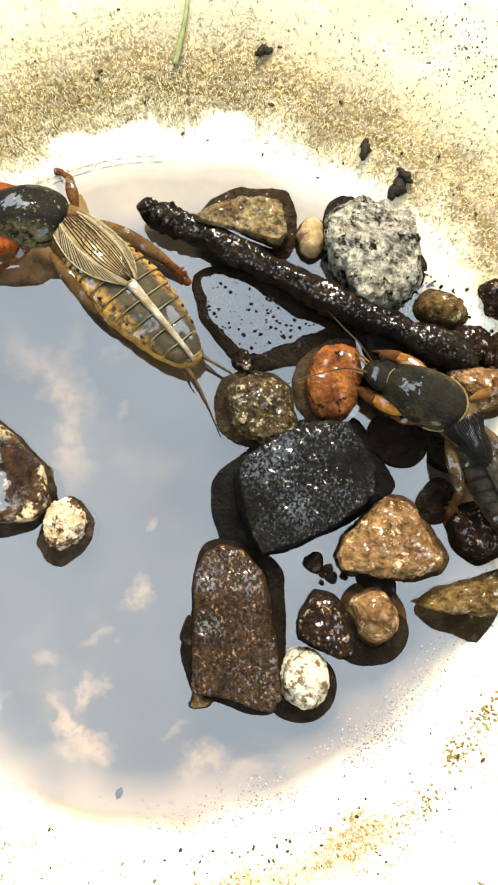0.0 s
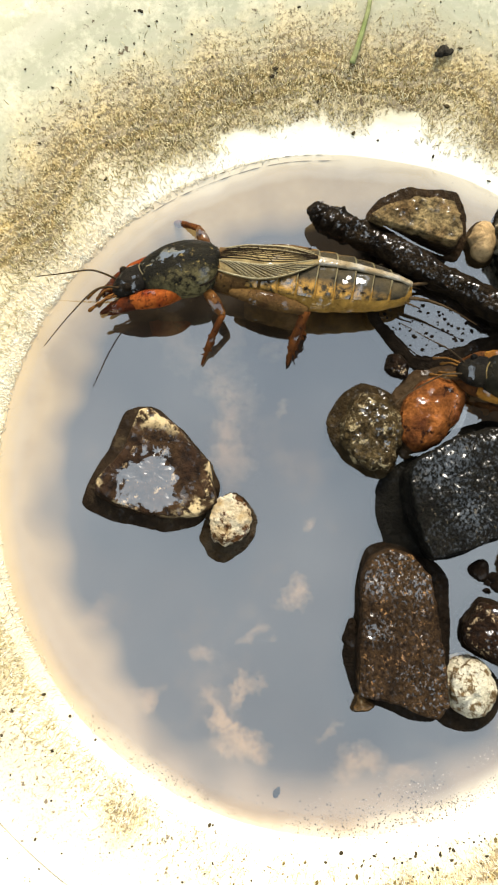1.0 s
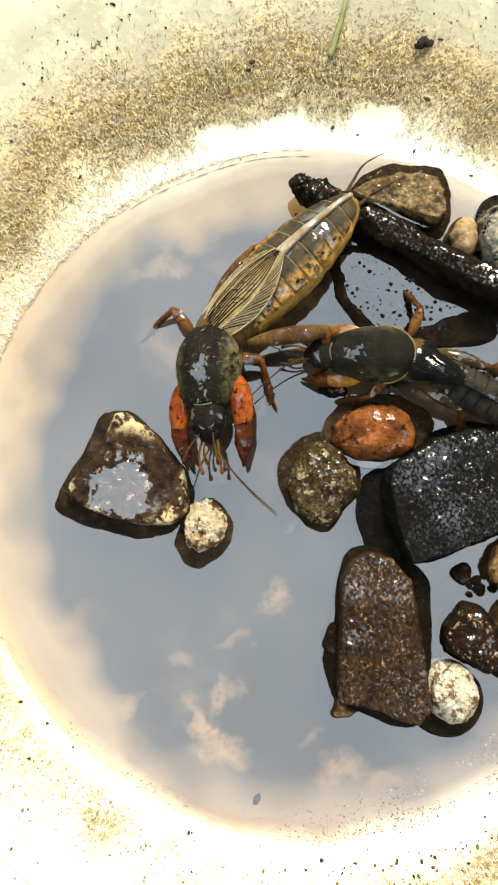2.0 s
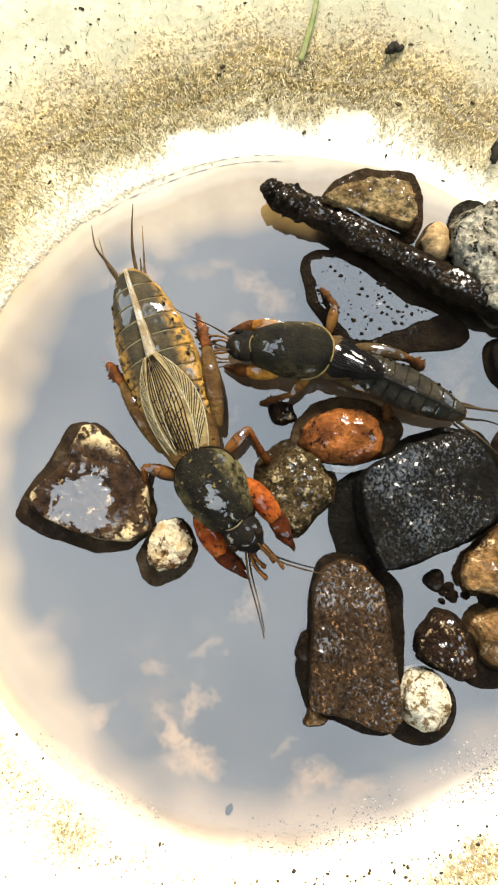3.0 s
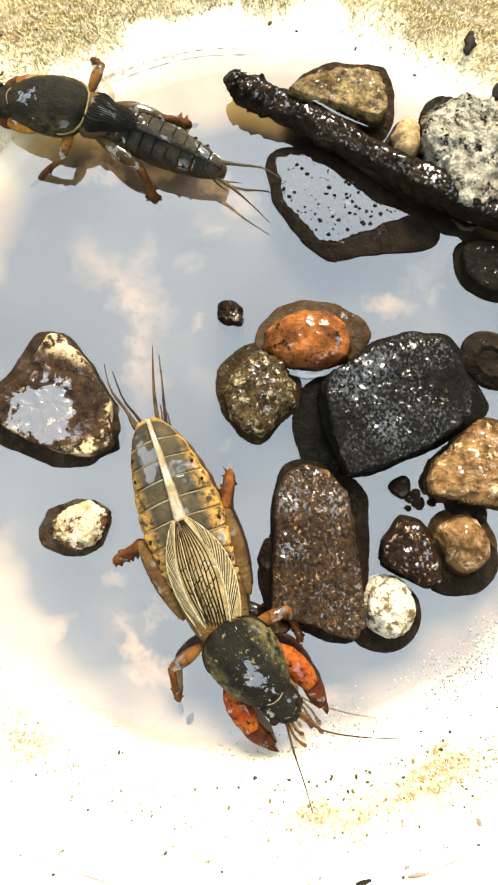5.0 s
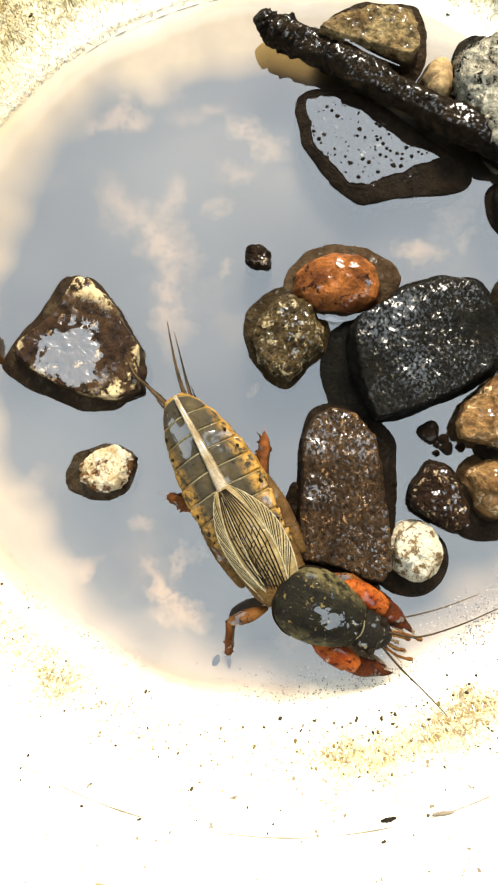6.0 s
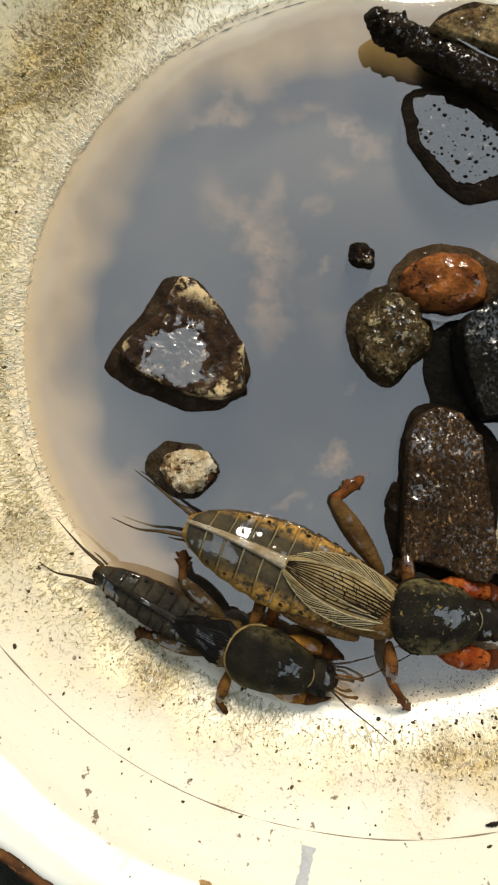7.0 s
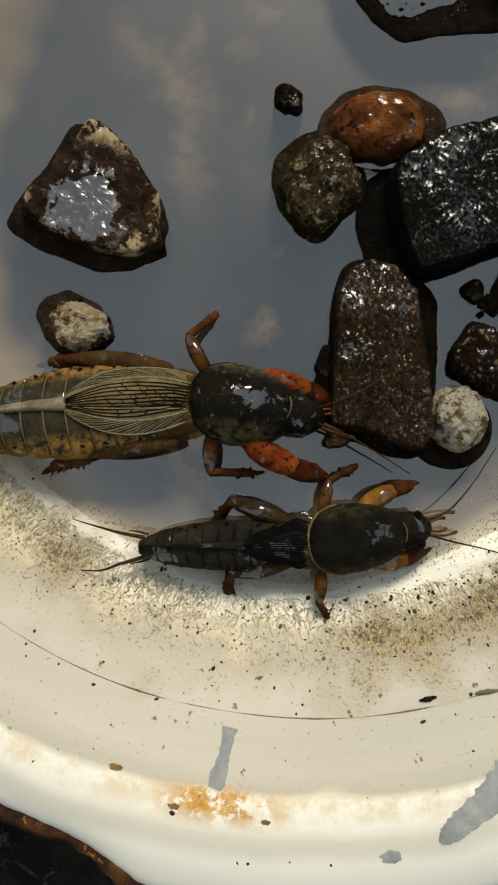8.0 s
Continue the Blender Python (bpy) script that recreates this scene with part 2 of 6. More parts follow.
def enamel_surface():
    """Cream enamel: brownish-green silt speckled in a belt over the waterline, smooth beige scum above it to the south."""
    m, nt, p = graph("stained_cream_enamel")
    coord = nt.nodes.new("ShaderNodeTexCoord")
    sep = nt.nodes.new("ShaderNodeSeparateXYZ")
    nt.links.new(coord.outputs["Object"], sep.inputs[0])
    x, y = sep.outputs["X"], sep.outputs["Y"]
    rad = math_of(nt, "SQRT", math_of(nt, "ADD", math_of(nt, "MULTIPLY", x, x), math_of(nt, "MULTIPLY", y, y)))
    big, mid = noise_of(nt, 50, 4, 0.6), noise_of(nt, 190, 5, 0.62)
    fine, grit = noise_of(nt, 2900, 3, 0.6), noise_of(nt, 1350, 6, 0.75)
    wob = math_of(nt, "ADD", rad, math_of(nt, "MULTIPLY", math_of(nt, "SUBTRACT", big, 0.5), 0.011))
    north = ramped(nt, math_of(nt, "SUBTRACT", y, math_of(nt, "MULTIPLY", x, 0.35)), -0.040, 0.030)
    soft = math_of(nt, "ADD", wob, math_of(nt, "MULTIPLY", math_of(nt, "SUBTRACT", mid, 0.5), 0.010))
    # how thick the silt lies: a belt low on the south side, higher and broader to the north
    low = math_of(nt, "MULTIPLY", ramped(nt, soft, 0.0520, 0.0560), ramped(nt, soft, 0.0640, 0.0560))
    west = math_of(nt, "MULTIPLY", ramped(nt, soft, 0.0500, 0.0535), ramped(nt, soft, 0.0640, 0.0560))
    low = blend_value(nt, ramped(nt, x, -0.004, -0.030), low, math_of(nt, "MULTIPLY", west, 1.25))
    high = math_of(nt, "MULTIPLY", ramped(nt, soft, 0.0510, 0.0580), ramped(nt, soft, 0.0700, 0.0605))
    thick = blend_value(nt, north, math_of(nt, "MULTIPLY", math_of(nt, "MULTIPLY", low, 0.7), math_of(nt, "ADD", ramped(nt, noise_of(nt, 45, 2), 0.45, 0.62), 0.45)), high)
    for px, py, wide, tall in RINSED:
        off = math_of(nt, "ADD", math_of(nt, "POWER", math_of(nt, "DIVIDE", math_of(nt, "SUBTRACT", x, (px - 3.5) * MM), wide * MM), 2.0), math_of(nt, "POWER", math_of(nt, "DIVIDE", math_of(nt, "SUBTRACT", y, py * MM), tall * MM), 2.0))
        thick = math_of(nt, "MULTIPLY", thick, ramped(nt, math_of(nt, "ADD", off, math_of(nt, "MULTIPLY", math_of(nt, "SUBTRACT", mid, 0.5), 2.2)), 0.45, 1.15))
    clean = blend(nt, ramped(nt, big, 0.3, 0.7), (0.78, 0.69, 0.48), (0.69, 0.61, 0.41))
    scum = math_of(nt, "MULTIPLY", ramped(nt, soft, 0.0540, 0.0580), ramped(nt, wob, 0.0735, 0.0715))
    clean = blend(nt, math_of(nt, "MULTIPLY", math_of(nt, "SUBTRACT", 1.0, north), math_of(nt, "MULTIPLY", scum, 0.9)), clean, (0.43, 0.395, 0.315))
    moss = math_of(nt, "MULTIPLY", north, ramped(nt, soft, 0.0545, 0.0640))
    clean = blend(nt, math_of(nt, "MULTIPLY", moss, ramped(nt, math_of(nt, "ADD", math_of(nt, "MULTIPLY", mid, 0.6), math_of(nt, "MULTIPLY", grit, 0.4)), 0.24, 0.52)), clean, (0.325, 0.308, 0.198))
    clean = blend(nt, ramped(nt, wob, 0.0545, 0.0515), clean, blend(nt, ramped(nt, x, -0.022, -0.040), (0.87, 0.82, 0.68), (0.58, 0.47, 0.30)))
    col = blend(nt, math_of(nt, "MULTIPLY", thick, 0.84), clean, blend(nt, ramped(nt, mid, 0.4, 0.6), (0.36, 0.235, 0.050), (0.19, 0.118, 0.022)))
    both = math_of(nt, "ADD", math_of(nt, "MULTIPLY", fine, 0.5), math_of(nt, "MULTIPLY", grit, 0.5))
    clump = math_of(nt, "MULTIPLY", math_of(nt, "SUBTRACT", noise_of(nt, 130, 4, 0.65), 0.5), 0.46)
    speck = ramped(nt, math_of(nt, "ADD", both, math_of(nt, "MULTIPLY", thick, math_of(nt, "ADD", clump, 0.18))), 0.595, 0.68)
    col = blend(nt, math_of(nt, "MULTIPLY", speck, 0.9), col, blend(nt, ramped(nt, grit, 0.4, 0.6), (0.17, 0.100, 0.018), (0.065, 0.042, 0.010)))
    bare = ramped(nt, math_of(nt, "ADD", noise_of(nt, 2300, 5, 0.7), math_of(nt, "MULTIPLY", thick, 0.03)), 0.585, 0.615)
    col = blend(nt, math_of(nt, "MULTIPLY", bare, math_of(nt, "MULTIPLY", thick, 0.55)), col, (0.72, 0.57, 0.29))
    lap = nt.nodes.new("ShaderNodeTexNoise")  # faint rings left as the water sank
    lap.noise_dimensions = "1D"
    lap.inputs["Scale"].default_value, lap.inputs["Detail"].default_value = 1.0, 3.0
    nt.links.new(math_of(nt, "MULTIPLY", wob, 900.0), lap.inputs["W"])
    col = blend(nt, math_of(nt, "MULTIPLY", ramped(nt, lap.outputs["Fac"], 0.45, 0.70), 0.30), col, (0.42, 0.36, 0.26))
    dots = ramped(nt, noise_of(nt, 560, 3, 0.6), 0.665, 0.70)
    col = blend(nt, math_of(nt, "MULTIPLY", dots, ramped(nt, rad, 0.0500, 0.0540)), col, (0.085, 0.055, 0.022))
    lip = math_of(nt, "ADD", math_of(nt, "MULTIPLY", wob, 0.3), math_of(nt, "MULTIPLY", rad, 0.7))
    outer = ramped(nt, lip, 0.0708, 0.0716)
    col = blend(nt, math_of(nt, "MULTIPLY", outer, math_of(nt, "SUBTRACT", 1.0, north)), col, (0.85, 0.81, 0.69))
    band = math_of(nt, "MULTIPLY", ramped(nt, lip, 0.0706, 0.0716), ramped(nt, lip, 0.0744, 0.0726))
    rust = math_of(nt, "MULTIPLY", band, math_of(nt, "MULTIPLY", ramped(nt, noise_of(nt, 230, 6, 0.75), 0.47, 0.60), ramped(nt, y, -0.055, -0.066)))
    col = blend(nt, math_of(nt, "MULTIPLY", rust, 0.50), col, (0.62, 0.44, 0.19))
    leak = math_of(nt, "MULTIPLY", ramped(nt, math_of(nt, "ABSOLUTE", math_of(nt, "ADD", x, 0.0045)), 0.0085, 0.0030), ramped(nt, y, -0.060, -0.066))
    leak = math_of(nt, "MULTIPLY", math_of(nt, "MULTIPLY", ramped(nt, lip, 0.0704, 0.0714), ramped(nt, lip, 0.0746, 0.0728)), leak)
    leak = math_of(nt, "MULTIPLY", leak, ramped(nt, noise_of(nt, 420, 6, 0.72), 0.42, 0.50))
    col = blend(nt, leak, col, blend(nt, ramped(nt, grit, 0.4, 0.6), (0.46, 0.21, 0.03), (0.66, 0.38, 0.08)))
    ring = math_of(nt, "MULTIPLY", ramped(nt, lip, 0.0738, 0.0752), ramped(nt, lip, 0.0776, 0.0762))
    col = blend(nt, math_of(nt, "MULTIPLY", ring, 0.45), col, (0.45, 0.41, 0.30))
    ledge = math_of(nt, "MULTIPLY", ramped(nt, x, -0.027, -0.015), ramped(nt, y, 0.022, 0.034))
    # the sunken floor lies under dark mud that thins out towards the wall
    mud = ramped(nt, math_of(nt, "ADD", rad, math_of(nt, "MULTIPLY", math_of(nt, "ADD", math_of(nt, "SUBTRACT", noise_of(nt, 90, 1), 0.5), math_of(nt, "ADD", math_of(nt, "MULTIPLY", ledge, 0.36), math_of(nt, "MULTIPLY", ramped(nt, x, -0.022, -0.040), 0.20))), 0.010)), 0.0474, 0.0420)
    muddy = blend(nt, ramped(nt, mid, 0.3, 0.7), (0.014, 0.009, 0.0045), (0.024, 0.015, 0.008))
    # bare patches where the mud has been swept off the floor: x, y, half length and width, turn
    drift = nt.nodes.new("ShaderNodeTexNoise")
    drift.inputs["Scale"].default_value, drift.inputs["Detail"].default_value, drift.inputs["Roughness"].default_value = 170.0, 4, 0.65
    nt.links.new(coord.outputs["Object"], drift.inputs["Vector"])
    push = nt.nodes.new("ShaderNodeVectorMath")
    push.operation = "MULTIPLY_ADD"
    push.inputs[1].default_value, push.inputs[2].default_value = (0.010, 0.010, 0.0), (-0.005, -0.005, 0.0)
    nt.links.new(drift.outputs["Color"], push.inputs[0])
    moved = nt.nodes.new("ShaderNodeVectorMath")
    nt.links.new(coord.outputs["Object"], moved.inputs[0])
    nt.links.new(push.outputs[0], moved.inputs[1])
    swept = 0.0
    for px, py, long, wide, turn, much in BARE_FLOOR:
        spot = nt.nodes.new("ShaderNodeMapping")
        spot.vector_type = "TEXTURE"
        spot.inputs["Location"].default_value = (px * MM, py * MM, -0.0045)
        spot.inputs["Rotation"].default_value = (0, 0, radians(turn))
        spot.inputs["Scale"].default_value = (long * MM, wide * MM, 0.02)
        nt.links.new(moved.outputs[0], spot.inputs["Vector"])
        reach = nt.nodes.new("ShaderNodeVectorMath")
        reach.operation = "LENGTH"
        nt.links.new(spot.outputs[0], reach.inputs[0])
        swept = math_of(nt, "MAXIMUM", math_of(nt, "MULTIPLY", ramped(nt, reach.outputs["Value"], 1.5, 0.35), much), swept)
    swept = math_of(nt, "MULTIPLY", swept, ramped(nt, noise_of(nt, 380, 5, 0.7), 0.22, 0.50))
    swept = math_of(nt, "MAXIMUM", swept, math_of(nt, "MULTIPLY", ramped(nt, noise_of(nt, 75, 4, 0.6), 0.55, 0.80), 0.30))
    muddy = blend(nt, swept, muddy, (0.34, 0.225, 0.115))
    sand = blend(nt, north, (0.28, 0.21, 0.14), blend(nt, ramped(nt, mid, 0.3, 0.7), (0.40, 0.275, 0.10), (0.52, 0.38, 0.17)))
    calm = math_of(nt, "MULTIPLY", math_of(nt, "ADD", wob, rad), 0.5)
    clear = blend_value(nt, ramped(nt, x, 0.004, 0.020), ramped(nt, calm, 0.0512, 0.0474), ramped(nt, calm, 0.0489, 0.0462))
    shore = blend_value(nt, north, clear, ramped(nt, calm, 0.0492, 0.0458))
    col = blend(nt, shore, col, sand)
    col = blend(nt, mud, col, muddy)
    nt.links.new(col, p.inputs["Base Color"])
    nt.links.new(math_of(nt, "ADD", math_of(nt, "MULTIPLY", thick, 0.4), 0.36), p.inputs["Roughness"])
    bumped(nt, p, math_of(nt, "MULTIPLY", both, math_of(nt, "MULTIPLY", thick, math_of(nt, "SUBTRACT", 1.0, mud))), 0.5, 0.0005)
    return m


def water_surface():
    m = bpy.data.materials.new("still_water")
    m.use_nodes = True
    nt = m.node_tree
    nt.nodes.clear()
    out = nt.nodes.new("ShaderNodeOutputMaterial")
    clear = nt.nodes.new("ShaderNodeBsdfTransparent")
    clear.inputs["Color"].default_value = (0.86, 0.82, 0.76, 1)
    gloss = nt.nodes.new("ShaderNodeBsdfGlossy")
    gloss.inputs["Roughness"].default_value = 0.02
    mix = nt.nodes.new("ShaderNodeMixShader")
    coord = nt.nodes.new("ShaderNodeTexCoord")
    far = nt.nodes.new("ShaderNodeVectorMath")
    far.operation = "LENGTH"
    nt.links.new(coord.outputs["Object"], far.inputs[0])
    edge = ramped(nt, far.outputs["Value"], 0.0502, 0.0465)  # the sky's mirroring is turned down towards the wall to soften the waterline
    nt.links.new(math_of(nt, "MULTIPLY", edge, 0.26), mix.inputs[0])
    nt.links.new(clear.outputs[0], mix.inputs[1])
    nt.links.new(gloss.outputs[0], mix.inputs[2])
    nt.links.new(mix.outputs[0], out.inputs[0])
    return m


ENAMEL, WATER = enamel_surface(), water_surface()
RIM_RUST = surface("rusty_rim_edge", (0.035, 0.018, 0.012), (0.13, 0.055, 0.018), (0.42, 0.20, 0.04), grain=900, patch=300, rough=(0.6, 0.9))
SOIL = surface("dark_damp_soil", (0.012, 0.012, 0.010), (0.035, 0.038, 0.026), (0.10, 0.11, 0.07), grain=420, patch=90, rough=(0.5, 0.9), bump=1.0, deep=0.002)
CHIP = surface("grey_blue_bare_patch", (0.34, 0.35, 0.355), (0.44, 0.44, 0.42), grain=600, patch=200, rough=(0.3, 0.5), bump=0.1)
STAIN = surface("rust_stain", (0.36, 0.22, 0.09), (0.19, 0.105, 0.04), grain=900, patch=400, rough=(0.5, 0.8), bump=0.2)
LEAF = surface("dark_green_leaf_scrap", (0.022, 0.030, 0.014), (0.055, 0.062, 0.030), (0.12, 0.13, 0.08), grain=600, patch=200, rough=(0.3, 0.6), bump=0.4)
CRUMB = surface("dark_dirt_crumb", (0.025, 0.02, 0.012), (0.09, 0.065, 0.03), grain=2000, patch=900, rough=(0.5, 0.9))
FIBRE = surface("pale_dry_fibre", (0.78, 0.68, 0.42), (0.55, 0.44, 0.20), grain=900, patch=400, rough=(0.6, 0.8), bump=0.2)
FIBRE_WHITE = surface("bleached_dry_fibre", (0.90, 0.84, 0.66), (0.80, 0.72, 0.50), grain=900, patch=400, rough=(0.6, 0.8), bump=0.1)
FIBRE_GOLD = surface("golden_dry_fibre", (0.68, 0.58, 0.33), (0.48, 0.38, 0.16), grain=900, patch=400, rough=(0.6, 0.8), bump=0.2)
FIBRE_DARK = surface("brown_dry_fibre", (0.20, 0.152, 0.050), (0.34, 0.265, 0.10), grain=900, patch=400, rough=(0.6, 0.8), bump=0.2)
GOLD_SILT = surface("golden_brown_silt", (0.125, 0.088, 0.026), (0.26, 0.19, 0.07), grain=1200, patch=400, rough=(0.6, 0.9), bump=0.3)
SAND = surface("pale_wet_sand", (0.52, 0.42, 0.34), (0.70, 0.62, 0.54), grain=900, patch=300, rough=(0.4, 0.7), bump=0.2)
CRACK = surface("brown_hairline_dirt", (0.20, 0.16, 0.11), (0.32, 0.27, 0.19), grain=900, patch=400, rough=(0.6, 0.8), bump=0.2)
GRASS = surface("dry_green_blade", (0.20, 0.24, 0.07), (0.33, 0.33, 0.14), grain=900, patch=300, rough=(0.4, 0.6), bump=0.2)
LITTER = surface("black_plant_litter", (0.012, 0.010, 0.007), (0.035, 0.028, 0.018), grain=1400, patch=500, rough=(0.3, 0.7), bump=0.9)

S_BLACK = stone_surface("black_wet_slate", (0.0048, 0.0048, 0.0036), (0.011, 0.0095, 0.0065), (0.080, 0.064, 0.042), grain=1500, speck_from=0.60, wet=0.515, glint=2200, steep=0.15, shine=1.95, dark_to=1.6, skin_from=0.40, skin_size=90.0, foot=(0.0030, 0.0026, 0.0018), film_at=((-5.2, 2.8, 4.2), (-1.0, -3.0, 3.2), (-2.4, 5.4, 2.4)), crisp=0.16, streak=(1.15, 0.95, 1.0))
S_BROWN = stone_surface("dark_brown_wet_slab", (0.014, 0.0070, 0.0035), (0.030, 0.014, 0.006), (0.36, 0.26, 0.15), grain=1500, speck_from=0.575, wet=0.56, glint=1300, steep=0.35, shine=2.4, dark_to=1.0, foot=(0.0060, 0.0036, 0.0018))
S_SLAB = stone_surface("dark_brown_wet_slab_with_rust", (0.026, 0.0145, 0.0068), (0.054, 0.030, 0.0130), (0.24, 0.125, 0.048), grain=1700, speck_from=0.585, wet=0.56, glint=2100, steep=0.32, shine=2.2, dark_to=1.4, streak=(1.1, 0.9, 1.0), skin_from=0.42, skin_size=95.0, foot=(0.0042, 0.0028, 0.0016), film_at=((-3.6, 7.0, 2.8), (1.6, 6.4, 1.8), (-4.0, 0.5, 2.2)))
S_RED = stone_surface("red_brown_stone", (0.23, 0.076, 0.017), (0.075, 0.022, 0.007), (0.010, 0.004, 0.002), grain=620, speck_from=0.56, bump=0.8, wet=0.56, glint=620, steep=0.3, patch=300.0, dark_to=1.3, shine=2.2, foot=(0.020, 0.013, 0.0065), film_at=((0.5, 2.6, 1.6),), pit=0.6)
S_GREY = stone_surface("grey_olive_grainy_stone", (0.110, 0.074, 0.030), (0.052, 0.032, 0.012), (0.42, 0.33, 0.18), grain=1300, speck_from=0.545, dark_to=1.0, wet=0.57, glint=1400, steep=0.6, shine=2.6, foot=(0.022, 0.014, 0.0060), bump=1.4)
S_WHITE = stone_surface("pale_cream_pebble", (0.86, 0.80, 0.63), (0.62, 0.52, 0.32), (0.17, 0.105, 0.045), grain=900, speck_from=0.505, dark_to=-3.0, wet=0.60, bump=1.6, pit=0.22)
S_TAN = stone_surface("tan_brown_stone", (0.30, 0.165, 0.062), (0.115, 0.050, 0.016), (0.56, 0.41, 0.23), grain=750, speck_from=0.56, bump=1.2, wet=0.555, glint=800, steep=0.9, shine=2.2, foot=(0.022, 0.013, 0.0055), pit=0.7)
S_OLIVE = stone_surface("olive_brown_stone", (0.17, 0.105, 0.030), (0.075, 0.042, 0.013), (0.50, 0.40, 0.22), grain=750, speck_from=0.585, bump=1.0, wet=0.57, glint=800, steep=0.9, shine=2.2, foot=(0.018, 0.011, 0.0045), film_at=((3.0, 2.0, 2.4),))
S_SAND = stone_surface("sand_topped_rusty_stone", (0.28, 0.20, 0.090), (0.15, 0.088, 0.034), (0.10, 0.065, 0.028), grain=800, speck_from=0.61, bump=1.2, dark_to=3.2, patch=260.0, wet=0.60, glint=900, foot=(0.011, 0.0062, 0.0030), shine=2.2)
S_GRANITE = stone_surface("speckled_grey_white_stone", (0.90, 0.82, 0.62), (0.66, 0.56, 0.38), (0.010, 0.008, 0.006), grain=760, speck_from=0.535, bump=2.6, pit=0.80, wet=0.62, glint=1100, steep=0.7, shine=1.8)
S_TANNISH = stone_surface("pale_tan_pebble", (0.42, 0.29, 0.145), (0.27, 0.165, 0.068), (0.14, 0.08, 0.03), grain=700, speck_from=0.60, bump=0.8, dark_to=1.0, wet=0.60, glint=900, pit=0.4, foot=(0.014, 0.008, 0.0035))
S_CHALK = stone_surface("dark_wet_stone_with_pale_edges", (0.022, 0.011, 0.0055), (0.045, 0.024, 0.010), (0.26, 0.18, 0.10), grain=700, speck_from=0.60, bump=0.5, edge=((0.38, 0.285, 0.15), 6.6, 9.4), sheet=(-0.4, -1.4, 4.7), shine=2.6, glint=900, steep=0.6, wet=0.56, dark_to=1.4, foot=(0.0085, 0.0052, 0.0026))
S_PALE = stone_surface("pale_quartz_pebble", (0.52, 0.36, 0.17), (0.90, 0.80, 0.58), (0.10, 0.045, 0.016), grain=600, speck_from=0.515, patch=300.0, dark_to=1.1, wet=0.62, glint=800, pit=0.25, bump=2.0, foot=(0.012, 0.0065, 0.0030))
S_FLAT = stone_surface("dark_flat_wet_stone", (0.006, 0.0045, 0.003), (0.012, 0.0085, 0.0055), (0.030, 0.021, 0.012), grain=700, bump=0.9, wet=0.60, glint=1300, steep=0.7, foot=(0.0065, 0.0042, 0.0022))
BARK = stone_surface("black_wet_bark", (0.011, 0.0075, 0.0040), (0.027, 0.017, 0.008), (0.085, 0.048, 0.026), grain=800, speck_from=0.61, bump=1.6, wet=0.56, glint=1900, steep=0.4, shine=2.1, dark_to=-2, skin_from=0.34)

# ---- mesh helpers ----
def mesh_of(bm, name, material, smooth=True, sharp=0.0):
    bmesh.ops.recalc_face_normals(bm, faces=bm.faces)
    me = bpy.data.meshes.new(name)
    bm.to_mesh(me)
    bm.free()
    me.materials.append(material)
    if smooth:
        me.polygons.foreach_set("use_smooth", [True] * len(me.polygons))
    if sharp:
        me.set_sharp_from_angle(angle=radians(sharp))
    return me


def part(name, bm, material, parent, label="", at=None):
    ob = new(name, mesh_of(bm, name, material))
    ob.parent = parent
    if at is not None:
        ob.matrix_basis = at
    return tagged(ob, label)


def thing(name, bm, material, label, category, group="", kind="", at=None, sharp=0.0):
    ob = new(name, mesh_of(bm, name, material, True, sharp))
    if at is not None:
        ob.matrix_basis = at
    return tagged(ob, label, category, group, kind)


def rings(bm, loops, close_first=True, close_last=True, around=True):
    """Skins a list of rings of points in millimetres."""
    made = [[bm.verts.new((x * MM, y * MM, z * MM)) for x, y, z in loop] for loop in loops]
    for a, b in zip(made, made[1:]):
        n = len(a)
        for k in range(n if around else n - 1):
            bm.faces.new((a[k], a[(k + 1) % n], b[(k + 1) % n], b[k]))
    if close_first:
        bm.faces.new(made[0][::-1])
    if close_last:
        bm.faces.new(made[-1])
    return made


def tube(bm, points, radii, sides=8, flat=1.0):
    """A tapered tube along points in millimetres; flat squeezes it upright."""
    pts = [Vector(p) for p in points]
    loops, side = [], None
    for n, p in enumerate(pts):
        ahead = (pts[min(n + 1, len(pts) - 1)] - pts[max(n - 1, 0)]).normalized()
        up = Vector((0, 0, 1)) if abs(ahead.z) < 0.95 else Vector((0, 1, 0))
        side = ahead.cross(up).normalized()
        top = side.cross(ahead)
        r = radii[n] if isinstance(radii, (list, tuple)) else radii
        loops.append([tuple(p + side * (r * math.cos(a)) + top * (r * flat * math.sin(a)))
                      for a in (2 * math.pi * k / sides for k in range(sides))])
    rings(bm, loops)


def smooth_path(points, steps=6):
    """Catmull-Rom through a few points."""
    p = [Vector(points[0])] + [Vector(q) for q in points] + [Vector(points[-1])]
    out = []
    for a, b, c, d in zip(p, p[1:], p[2:], p[3:]):
        for k in range(steps):
            t = k / steps
            out.append(0.5 * (2 * b + (c - a) * t + (2 * a - 5 * b + 4 * c - d) * t * t + (3 * b - a - 3 * c + d) * t ** 3))
    return [tuple(q) for q in out] + [tuple(points[-1])]


# ---- the basin ----
BOWL_X, BOWL_Y = 3.5, 0.0
PROFILE = [(0, -4.6), (34, -4.5), (40, -3.7), (45.0, -2.0), (49.5, 0.0), (53, 1.7), (58, 4.0), (63, 6.3), (67, 8.0), (70.5, 9.5),
           (73.5, 11.0), (76.5, 12.0), (79.5, 12.2), (82, 11.4), (83.8, 9.6), (84.8, 7.2)]


